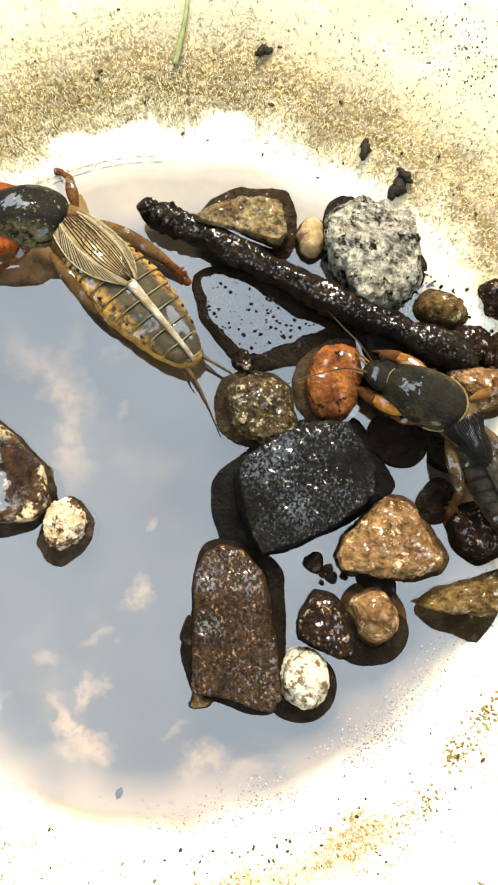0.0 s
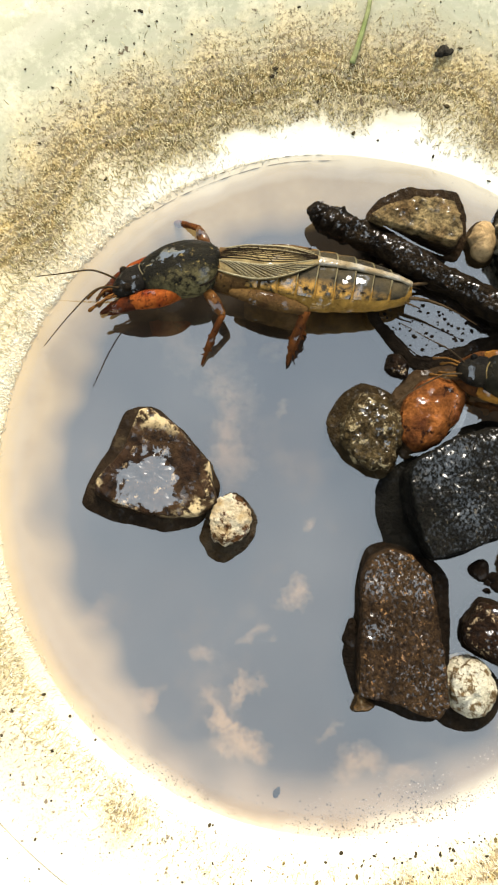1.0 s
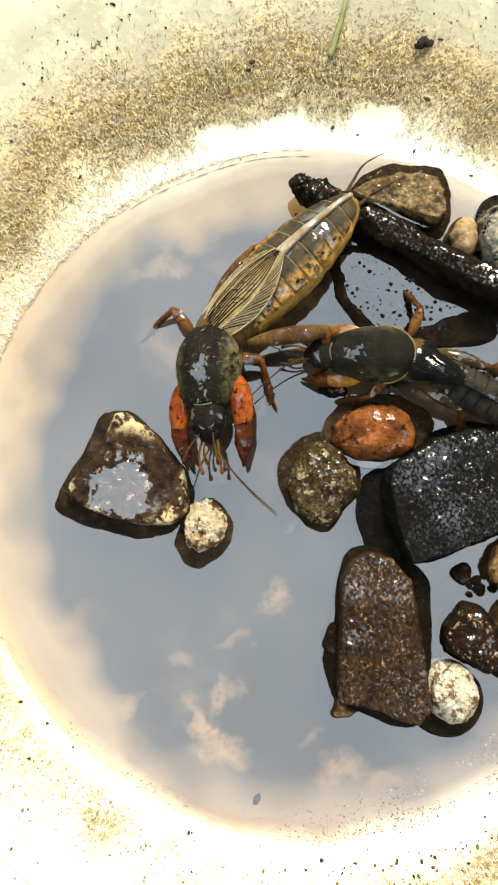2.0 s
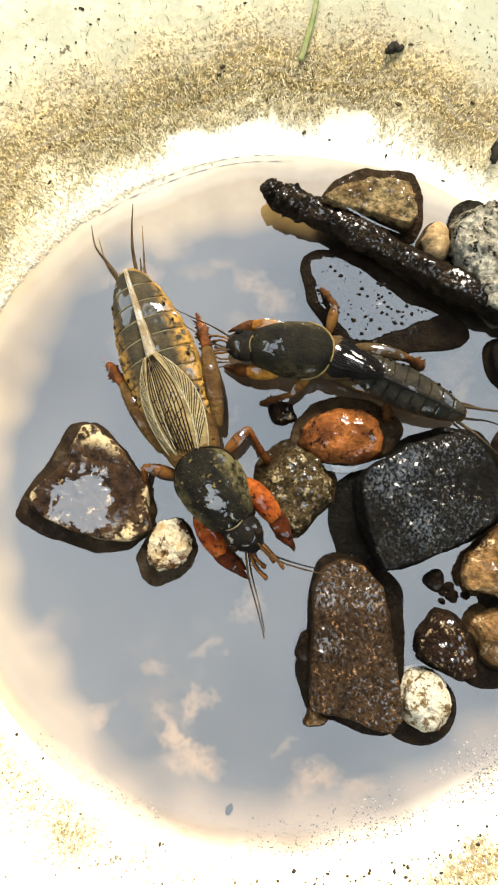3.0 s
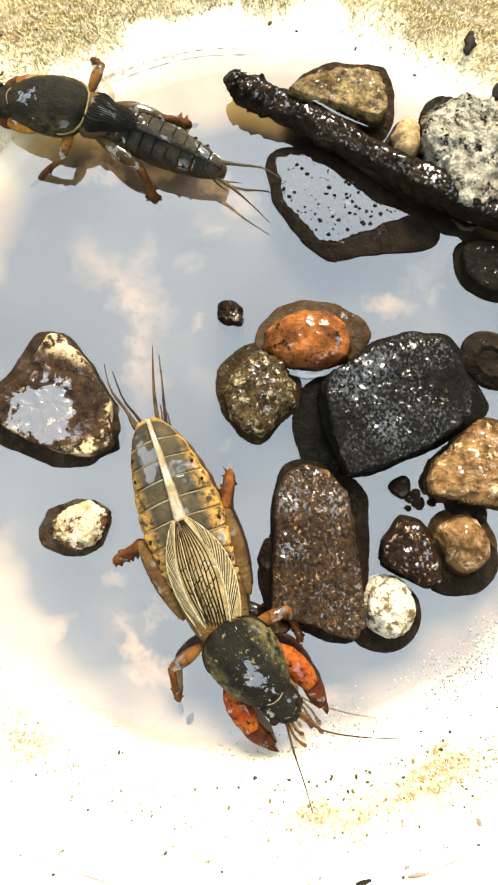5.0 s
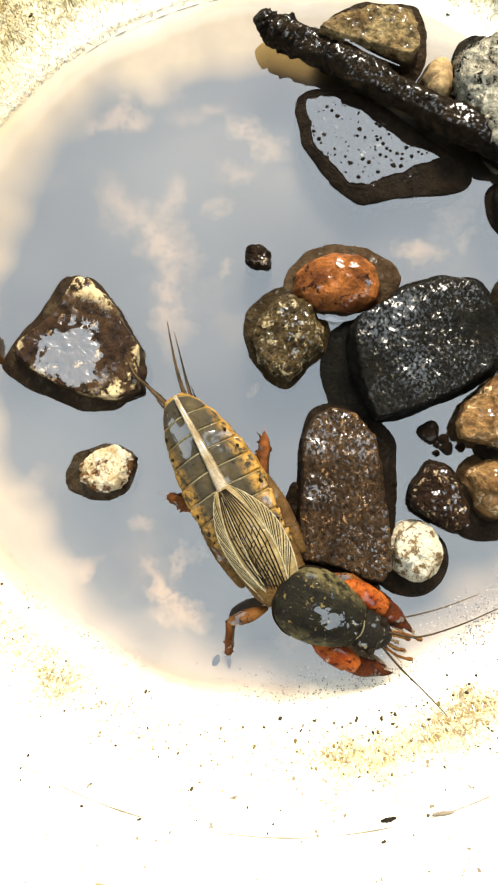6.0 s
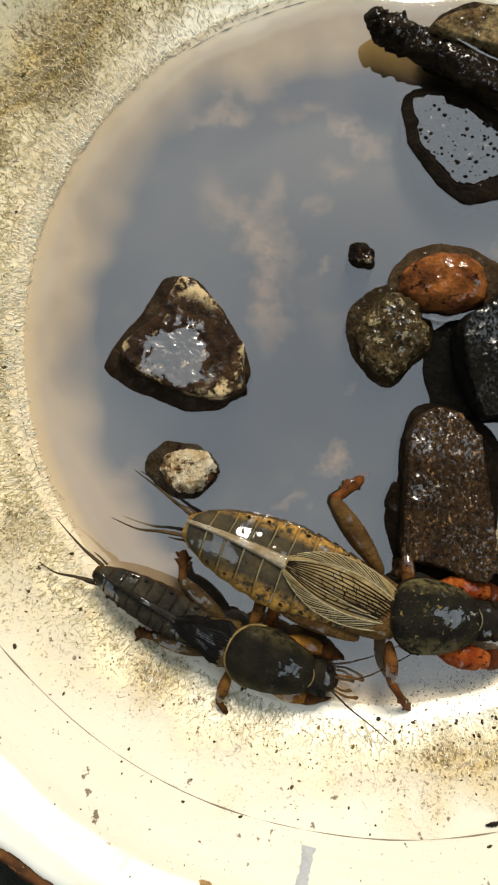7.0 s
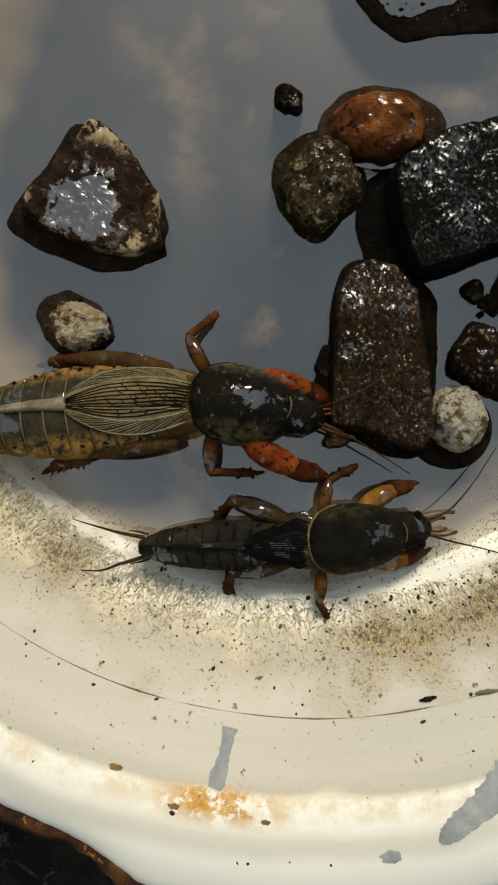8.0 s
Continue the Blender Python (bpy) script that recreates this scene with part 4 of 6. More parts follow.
stone("stone_chip", "small brown chip under the slab's corner", 9.5, -31.6, [1.9, 1.3, 1.2, 1.4, 1.8, 1.3, 1.3, 1.8, 1.5, 1.2, 1.3, 1.6], 1.6, S_TAN, 2.6, 0.2, 16, 0.9, group=HEAP)
for n, (x, y, r, h) in enumerate(((24.9, -12.3, 1.5, 1.0), (27.0, -13.1, 0.8, 0.5), (27.5, -14.3, 0.9, 0.5), (26.2, -13.9, 0.5, 0.4), (29.3, -14.0, 0.6, 0.4), (26.1, -15.0, 0.4, 0.35), (51.0, -27.5, 1.0, 0.6), (47.5, -27.2, 0.9, 0.6))):
    stone("grit", "dark wet grit breaking the water", x, y, [r, r * 1.2, r * 0.9, r, r * 0.8, r * 1.1], h, S_BROWN, 2.2, 0.2, 30 + n, 1.1, group="grit in the water")

# added dark fillers that imitate the dim meniscus in gaps between stones
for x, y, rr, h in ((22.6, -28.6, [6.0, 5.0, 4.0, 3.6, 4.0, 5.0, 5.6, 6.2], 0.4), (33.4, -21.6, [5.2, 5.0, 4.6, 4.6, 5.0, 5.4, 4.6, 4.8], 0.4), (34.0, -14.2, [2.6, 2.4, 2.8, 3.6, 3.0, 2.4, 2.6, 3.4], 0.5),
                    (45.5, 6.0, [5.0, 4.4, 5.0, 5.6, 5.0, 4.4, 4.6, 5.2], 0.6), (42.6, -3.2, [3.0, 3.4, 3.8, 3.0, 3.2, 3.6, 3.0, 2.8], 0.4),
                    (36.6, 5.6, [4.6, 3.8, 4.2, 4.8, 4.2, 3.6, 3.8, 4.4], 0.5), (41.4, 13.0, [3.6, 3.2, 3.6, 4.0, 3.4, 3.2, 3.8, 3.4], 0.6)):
    stone("stone", "low dark filler added for the dim meniscus between larger stones", x, y, rr, h, S_FLAT, 4.0, 0.25, int(x * 10), 0.5, group=HEAP)

flat_stone = block("flat_stone", "flat dark stone just awash, sheeted with water", 15.4, 27.3, [(-11.7, 5.3), (-9.7, 7.2), (-3.8, 7.6), (2.6, 4.4), (13.0, -2.5), (14.1, -5.0), (10.9, -6.6), (2.5, -7.8), (-1.3, -9.0), (-4.7, -6.6), (-7.8, -3.5), (-9.9, -0.7)], [(-10.0, 5.7), (-6.1, 6.3), (-2.1, 4.3), (2.7, 1.1), (4.5, -0.4), (9.9, -1.6), (4.5, -3.9), (-0.7, -6.2), (-3.0, -6.2), (-5.5, -3.7), (-8.4, -0.9), (-9.4, 3.1)], 0.8, S_FLAT, seed=17, rough=0.05, dome=0.0, group=HEAP)
FLAT_FACE = [(-10.0, 5.7), (-6.1, 6.3), (-2.1, 4.3), (2.7, 1.1), (4.5, -0.4), (9.9, -1.6), (4.5, -3.9), (-0.7, -6.2), (-3.0, -6.2), (-5.5, -3.7), (-8.4, -0.9), (-9.4, 3.1)]


def sheet_of_water(parent, corners, z, shrink, seed):
    """A flat skin of water lying on a stone, with bubbles in it."""
    bm = bmesh.new()
    loops = []
    radii = outline(corners, 96)
    n = len(radii)
    for f in (0.08, 0.5, 0.9, 1.0):
        loop = []
        for k in range(96):
            u = n * k / 96
            i, g = int(u), u - int(u)
            r = 1 / ((1 - g) / radii[i % n] + g / radii[(i + 1) % n]) - shrink
            a = 2 * math.pi * k / 96
            r *= f * (1 + 0.06 * noise.noise((math.cos(a) * 5, math.sin(a) * 5, seed)) + 0.05 * noise.noise((math.cos(a) * 14, math.sin(a) * 14, seed)))
            loop.append((r * math.cos(a), r * math.sin(a), z))
        loops.append(loop)
    rings(bm, loops, True, False)
    ob = part("water_film", bm, WATER, parent, "thin film of water")
    if ob.data.polygons[0].normal.z < 0:
        ob.data.flip_normals()
    rnd = random.Random(seed)
    placed = 0
    while placed < 150:
        px, py = rnd.uniform(-11, 11), rnd.uniform(-7, 7)
        a = math.atan2(py, px) % 6.2832
        u = n * a / 6.2832
        i, g = int(u) % n, u - int(u)
        if math.hypot(px, py) > 0.97 * (1 / ((1 - g) / radii[i] + g / radii[(i + 1) % n]) - shrink):
            continue
        placed += 1
        size = rnd.choice((0.07, 0.09, 0.11, 0.14, 0.18, 0.26)) * rnd.uniform(0.8, 1.2)
        bm = bmesh.new()
        rings(bm, [[(px + size * f * math.cos(b) * 1.15, py + size * f * math.sin(b), z - 0.05 + h * size) for b in (6.2832 * j / 10 for j in range(10))]
                   for f, h in ((1.0, 0.0), (0.9, 0.35), (0.55, 0.62), (0.15, 0.72))])
        part("wet_grain", bm, S_FLAT, parent)


sheet_of_water(flat_stone, FLAT_FACE, 0.88, 0.15, 4)
tan_stone = block("stone", "tan brown stone against the wall", 15.2, 42.5, [(-8.7, 0.0), (-8.0, -3.1), (-2.2, -4.8), (5.3, -6.4), (6.8, -3.0), (6.4, 1.1), (5.0, 4.7), (-2.1, 5.1), (-6.7, 3.2)], [(-8.5, -2.2), (-6.1, -0.3), (-2.0, 1.2), (3.9, 0.8), (5.1, -3.7), (3.9, -5.4), (0.2, -4.5), (-5.9, -3.0)], 5.2, S_SAND, seed=18, rough=0.45, dome=0.06, group=HEAP)
red_stone = block("stone", "smooth red-brown stone with dark pits", 12.0, 7.5, [(-7.8, -2.7), (-7.1, 1.2), (-4.8, 4.1), (-0.7, 5.3), (3.5, 5.0), (7.0, 3.1), (8.5, 0.5), (6.6, -2.7), (1.4, -4.5), (-3.1, -4.4)], [(-6.2, -2.4), (-6.1, 0.1), (-4.5, 2.1), (-1.2, 3.3), (2.2, 3.2), (4.4, 1.5), (5.6, -1.4), (5.3, -3.2), (1.3, -4.7), (-2.8, -4.5), (-5.3, -3.3)], 4.6, S_RED, seed=19, rough=0.30, dome=0.0, edge=1.75, domed=True, group=HEAP)
grey_stone = block("stone", "grainy grey-olive stone with a wet foot and a dark painted meniscus", 4.4, -0.2, [(-5.3, -0.4), (-5.1, 2.6), (-3.6, 5.0), (-1.4, 6.7), (1.6, 7.2), (5.1, 4.7), (6.7, 1.4), (6.4, -1.7), (4.2, -3.9), (2.8, -6.1), (1.0, -7.4), (-1.4, -6.3), (-3.8, -3.8)], [(-3.5, -1.2), (-2.5, 2.4), (-1.0, 4.8), (1.5, 5.1), (3.8, 3.5), (5.6, 0.7), (5.6, -1.5), (3.9, -3.6), (1.4, -6.5), (-1.0, -5.7), (-2.9, -3.8)], 4.3, S_GREY, seed=20, rough=0.60, dome=0.0, edge=1.4, domed=True, group=HEAP)
tri_stone = block("stone", "dark wet three-cornered stone with pale worn edges", -21.9, -1.7, [(-5.6, 8.9), (-1.6, 10.1), (3.6, 6.4), (7.9, 1.8), (9.6, -1.4), (8.9, -4.6), (6.6, -7.2), (2.4, -8.4), (-2.1, -8.0), (-6.8, -7.3), (-10.6, -5.8), (-10.1, -2.3), (-7.2, 3.8)], [(-3.1, 8.9), (-1.5, 9.2), (2.1, 7.2), (5.9, 3.5), (7.8, 2.0), (8.3, -1.0), (9.4, -3.9), (6.9, -5.8), (2.7, -6.1), (-1.0, -6.0), (-4.9, -4.8), (-8.3, -3.6), (-8.1, -1.7), (-4.6, 2.8), (-3.9, 5.3)], 3.2, S_CHALK, seed=21, rough=0.20, dome=0.03, group="loose stones")
small_pebble = block("pebble", "small pale quartz pebble with a wet foot and a dark painted meniscus", -10.9, -8.1, [(-2.3, -5.3), (-4.2, -2.5), (-3.0, 2.1), (-0.2, 4.7), (2.2, 3.9), (4.2, 0.7), (4.0, -1.7), (2.6, -3.6), (0.1, -5.8)], [(-1.9, -2.1), (-2.6, 0.5), (-1.9, 3.1), (-0.1, 4.2), (2.2, 2.6), (3.6, 0.8), (1.8, -2.2), (-0.0, -3.0)], 3.6, S_PALE, seed=22, rough=0.65, dome=0.0, edge=1.2, domed=True, group="loose stones")
nub_stone = stone("grit", "dark lump of grit breaking the water", 0.5, 10.5, [1.9, 1.7, 1.9, 2.0, 2.2, 1.8, 1.9, 1.8, 1.8, 1.8, 2.3, 1.8], 1.5, S_BROWN, 2.2, 0.5, 23, 0.3, group="grit in the water")


def wet_stick():
    bm = bmesh.new()
    path = smooth_path([(-0.2, 0.9, 4.7), (0.9, 0.1, 3.6), (4, -1.2, 2.7), (11, -4.0, 2.6), (20, -8.6, 2.9), (30, -13.6, 3.4), (40, -17.6, 3.2), (49, -21.5, 2.6)], 12)
    loops, n = [], len(path)
    for i, p in enumerate(path):
        ahead = (Vector(path[min(i + 1, n - 1)]) - Vector(path[max(i - 1, 0)])).normalized()
        side = ahead.cross(Vector((0, 0, 1))).normalized()
        top = side.cross(ahead)
        r = (2.15 + 0.3 * math.sin(i * 0.35)) * min(1.0, 0.34 + 0.045 * i, 0.35 + 0.2 * (n - 1 - i))
        loop = []
        for k in range(22):
            a = 2 * math.pi * k / 22
            g = r * (1 + 0.06 * noise.noise((i * 1.7, math.cos(a) * 5, math.sin(a) * 5)) + 0.34 * noise.noise((i * 0.22, math.cos(a) * 1.3, math.sin(a) * 1.3)) + 0.26 * noise.noise((i * 0.7, math.cos(a) * 2.6, math.sin(a) * 2.6 + 5)))
            loop.append(tuple(Vector(p) + side * (g * math.cos(a)) + top * (g * math.sin(a))))
        loops.append(loop)
    rings(bm, loops)
    ob = thing("stick", bm, BARK, "black waterlogged stick lying across the stones", "stick", at=pose(-0.0011, 0.0415, 0))
    return ob


stick = wet_stick()

# dirt crumbs on the wall, too many to count
bm = bmesh.new()
rng = random.Random(5)
for n in range(520):
    r = rng.choice((rng.uniform(51, 66), rng.uniform(50, 78)))
    d = rng.uniform(-180, 180)
    size = rng.choice((0.06, 0.07, 0.09, 0.11, 0.14, 0.24)) * rng.uniform(0.7, 1.3)
    x, y, z = wall_point(r, d, 0.0)
    turn, long = rng.uniform(0, 3.14), rng.uniform(1.0, 2.2)
    loops = []
    for f, h in ((1.0, 0.0), (0.75, 0.55), (0.25, 0.8)):
        loop = []
        for k in range(6):
            a = 2 * math.pi * k / 6
            u, v = size * f * long * math.cos(a), size * f * math.sin(a) * rng.uniform(0.8, 1.2)
            loop.append((x + u * math.cos(turn) - v * math.sin(turn), y + u * math.sin(turn) + v * math.cos(turn), z + size * h))
        loops.append(loop)
    rings(bm, loops)
thing("dirt_crumbs", bm, CRUMB, "dark dirt crumbs scattered over the cream wall", "dirt", kind="stuff")


def grains(name, label, material, category, spots, seed):
    """Heaps of fine grains on the wall: rows of count, distance, degrees, spread of both, smallest and largest grain."""
    bm = bmesh.new()
    rnd = random.Random(seed)
    for count, r0, d0, dr, dd, least, most in spots:
        for _ in range(count):
            r, d = r0 + rnd.gauss(0, dr), d0 + rnd.gauss(0, dd)
            size = least + (most - least) * rnd.random() ** 2
            x, y, z = wall_point(r, d, 0.0)
            turn, long = rnd.uniform(0, 3.14), rnd.uniform(1.0, 1.9)
            loops = []
            for f, h in ((1.0, -0.2), (0.8, 0.5), (0.25, 0.8)):
                loops.append([(x + size * f * (long * math.cos(b) * math.cos(turn) - math.sin(b) * math.sin(turn)),
                               y + size * f * (long * math.cos(b) * math.sin(turn) + math.sin(b) * math.cos(turn)), z + size * h) for b in (6.2832 * k / 5 for k in range(5))])
            rings(bm, loops)
    thing(name, bm, material, label, category, kind="stuff")


grains("silt_crumbs", "golden-brown silt crumbs in clumps on the wall", GOLD_SILT, "silt",
       [(150, 55.0, -35.4, 0.8, 1.6, 0.06, 0.24), (150, 55.1, -41.8, 0.9, 1.6, 0.06, 0.24), (110, 56.5, -50.7, 0.8, 2.2, 0.05, 0.22), (80, 56.1, -57.9, 0.8, 2.2, 0.05, 0.2), (160, 57.5, -50.0, 1.6, 12.0, 0.04, 0.14),
        (420, 54.5, -95.0, 1.8, 24.0, 0.04, 0.14), (320, 54.6, -145.0, 2.0, 18.0, 0.04, 0.14), (26, 55.5, -75.0, 1.6, 14.0, 0.14, 0.26), (90, 60.0, 150.0, 3.0, 14.0, 0.05, 0.16), (700, 58.8, 86.0, 1.3, 8.0, 0.05, 0.15), (500, 58.4, 106.0, 1.5, 9.0, 0.05, 0.14)], 12)
grains("sand_grains", "pale wet sand grains along the waterline", SAND, "sand",
       [(1900, 47.6, -52.0, 1.6, 16.0, 0.04, 0.13), (260, 48.8, -100.0, 0.7, 22.0, 0.05, 0.12)], 13)
grains("mud_grains", "dark mud grains settled in the shallow edge of the water", CRUMB, "mud",
       [(1900, 47.6, -52.0, 1.7, 17.0, 0.035, 0.11), (420, 48.4, -105.0, 0.9, 20.0, 0.03, 0.09), (46, 53.2, -67.0, 1.3, 5.0, 0.08, 0.24), (14, 52.6, -78.0, 1.2, 5.0, 0.10, 0.28), (60, 57.5, -75.0, 2.4, 16.0, 0.05, 0.16), (520, 73.0, 52.0, 3.2, 7.0, 0.05, 0.15), (140, 66.0, 62.0, 4.0, 10.0, 0.05, 0.13), (60, 70.0, 122.0, 3.0, 5.0, 0.06, 0.18)], 14)

grains("wet_gravel", "dark brown wet gravel between the stones and the wall", S_BROWN, "gravel",
       [(420, 47.0, 30.0, 1.6, 4.5, 0.12, 0.5), (260, 46.8, 20.0, 1.5, 4.0, 0.12, 0.5), (160, 45.0, 36.0, 1.3, 2.5, 0.12, 0.45)], 15)


def fibres(name, label, material, count, seed, middle=115, spread=62, far=6.5, near=51.2, thin=1.0, stand=1.0):
    """Short dry hairs felted on the belt over the waterline; stand: how far they rise from it."""
    bm = bmesh.new()
    rnd = random.Random(seed)
    for _ in range(count):
        d = rnd.gauss(middle, spread)
        r = near + abs(rnd.gauss(0, far if d < 200 else min(far, 2.6)))
        if not -25 < d < 350:
            continue
        turn, size = rnd.gauss(0, 0.8), rnd.uniform(0.35, 1.1)
        x, y, z = wall_point(r, d, 0.05 * stand)
        if any(((x - px) / wide) ** 2 + ((y - py) / tall) ** 2 < rnd.uniform(0.5, 1.3) for px, py, wide, tall in RINSED):
            continue
        a = radians(d) + turn
        x1, y1 = x + size * math.cos(a), y + size * math.sin(a)
        z1 = wall_z(math.hypot(x1 - BOWL_X, y1 - BOWL_Y), math.atan2(y1 - BOWL_Y, x1 - BOWL_X)) + rnd.uniform(0.05, 0.25) * stand
        tube(bm, [(x, y, z), ((x + x1) / 2 + rnd.uniform(-0.1, 0.1), (y + y1) / 2 + rnd.uniform(-0.1, 0.1), (z + z1) / 2 + 0.1 * stand), (x1, y1, z1)], [0.04 * thin, 0.06 * thin, 0.02 * thin], 4, 0.3)
    thing(name, bm, material, label, "dry fibres", kind="stuff")


fibres("pale_fibre_felt", "pale dry fibres stuck over the waterline", FIBRE, 4400, 3, thin=0.75, stand=0.8)
fibres("golden_fibre_felt", "golden dry fibres felted on the wall by the water", FIBRE_GOLD, 1500, 6, 200, 26, 2.6, 51.2, 0.8, 0.5)
fibres("golden_fibre_felt", "golden dry fibres felted on the wall by the water", FIBRE_GOLD, 2200, 16, 105, 40, 5.0, 52.6, 0.7, 0.8)
fibres("golden_fibre_felt", "golden dry fibres felted on the wall by the water", FIBRE_GOLD, 500, 26, 268, 36, 2.0, 52.6, 0.7, 0.2)
fibres("pale_fibre_felt", "pale dry fibres stuck over the waterline", FIBRE_WHITE, 3600, 27, 262, 40, 2.6, 51.4, 0.8, 0.35)
fibres("bleached_fibre_fringe", "bleached dry fibres fringing the waterline", FIBRE_WHITE, 2600, 31, 165, 30, 1.8, 48.9, 0.85, 0.8)
fibres("brown_fibre_felt", "brown dry fibres stuck over the waterline", FIBRE_DARK, 3400, 4, 112, 40, 6.0, 53.4, 0.65, 0.7)


def ribbon(parent, points, wide, z):
    """A narrow curved skin of water caught between stones."""
    bm = bmesh.new()
    path = smooth_path([(x, y, z) for x, y in points], 6)
    n = len(path)
    rows = []
    for i, p in enumerate(path):
        ahead = (Vector(path[min(i + 1, n - 1)]) - Vector(path[max(i - 1, 0)])).normalized()
        side = Vector((-ahead.y, ahead.x, 0)) * (wide * (0.12 + 0.88 * math.sin(math.pi * (0.04 + 0.92 * i / (n - 1)))) / 2)
        rows.append([tuple(Vector(p) + side), p, tuple(Vector(p) - side)])
    rings(bm, rows, False, False, False)
    ob = part("water_film", bm, WATER, parent, "thin bright film of water")
    if ob.data.polygons[0].normal.z < 0:
        ob.data.flip_normals()


ribbon(red_stone, [(-6.8, -2.3), (-5.2, -3.8), (-2.4, -5.0), (0.7, -5.2), (3.7, -4.3), (6.6, -3.0)], 0.95, 1.0)
ribbon(slate_stone, [(8.1, -5.6), (9.5, -4.1), (10.2, -2.8), (10.8, -1.9)], 0.5, 0.9)
ribbon(stick, [(8.6, -0.8), (11.7, -2.4), (14.9, -4.1), (18.8, -5.6)], 0.35, 4.6)


def litter(name, label, x, y, length, wide, turn, seed, material=None):
    bm = bmesh.new()
    z = wall_z(math.hypot(x - BOWL_X, y - BOWL_Y), math.atan2(y - BOWL_Y, x - BOWL_X))
    pts = [(length * (t - 0.5), wide * 0.8 * noise.noise((t * 3, seed, 0)), wide * (0.55 + 0.5 * abs(noise.noise((t * 4, seed, 2))))) for t in (k / 12 for k in range(13))]
    tube(bm, pts, [wide * (0.35 + 0.65 * math.sin(math.pi * min(max(k / 12, 0.05), 0.95))) * (1 + 0.5 * noise.noise((k * 0.9, seed, 3))) for k in range(13)], 8, 0.7)
    return thing(name, bm, material or LITTER, label, "litter", "plant litter on the wall", at=pose(x * MM, y * MM, z * MM, 0, 0, turn))


litter("dead_leaf_scrap", "curled black scrap of leaf on the wall", 15.5, 62.2, 2.6, 0.8, 20, 2)
litter("dark_fleck", "dark scrap lying on the sunken floor", -1.4, -45.0, 1.5, 0.45, 60, 8)
litter("seed", "small dark seed stuck to the wall", 31.0, 48.9, 3.4, 0.75, 84, 3)
litter("black_twig_scrap", "black scrap of twig behind the rough stone", 36.0, 43.4, 4.4, 1.1, 60, 4)
litter("black_twig_scrap", "black scrap of twig behind the rough stone", 37.0, 45.0, 3.0, 0.7, 140, 5)
litter("dark_fleck", "flat dark fleck on the wall", 21.5, -60.2, 1.9, 0.30, 14, 6)
litter("brown_fleck", "flat pale brown fleck on the wall", 27.9, -58.7, 2.6, 0.28, 12, 7, CRACK)
bm = bmesh.new()
tube(bm, smooth_path([(39.8, 30.0, 4.0), (42.6, 28.9, 4.4), (45.6, 27.3, 3.6)], 5), [0.10, 0.16, 0.2, 0.22, 0.22, 0.22, 0.22, 0.2, 0.18, 0.14, 0.08], 6, 0.6)
thing("straw", bm, FIBRE_WHITE, "short pale straw caught on a brown pebble", "straw")
bm = bmesh.new()
tube(bm, smooth_path([(2.4, 60.6, wall_z(60.6, 1.57) + 0.4), (3.4, 64.0, wall_z(64, 1.57) + 0.6), (4.2, 68.0, wall_z(68, 1.57) + 0.8), (4.2, 72.5, wall_z(72.5, 1.57) + 1.0)], 6), [0.45 - 0.012 * k for k in range(19)], 6, 0.4)
thing("grass_blade", bm, GRASS, "thin dry green grass blade on the wall", "grass")


# ---- mole crickets ----
def shell(name, base, alt, speck=None, **more):
    return surface(name, base, alt, speck, **{"grain": 1700.0, "patch": 380.0, "rough": (0.5, 0.7), "bump": 1.0, "deep": 0.00035, "film": 0.60, "film_size": 420.0, **more})


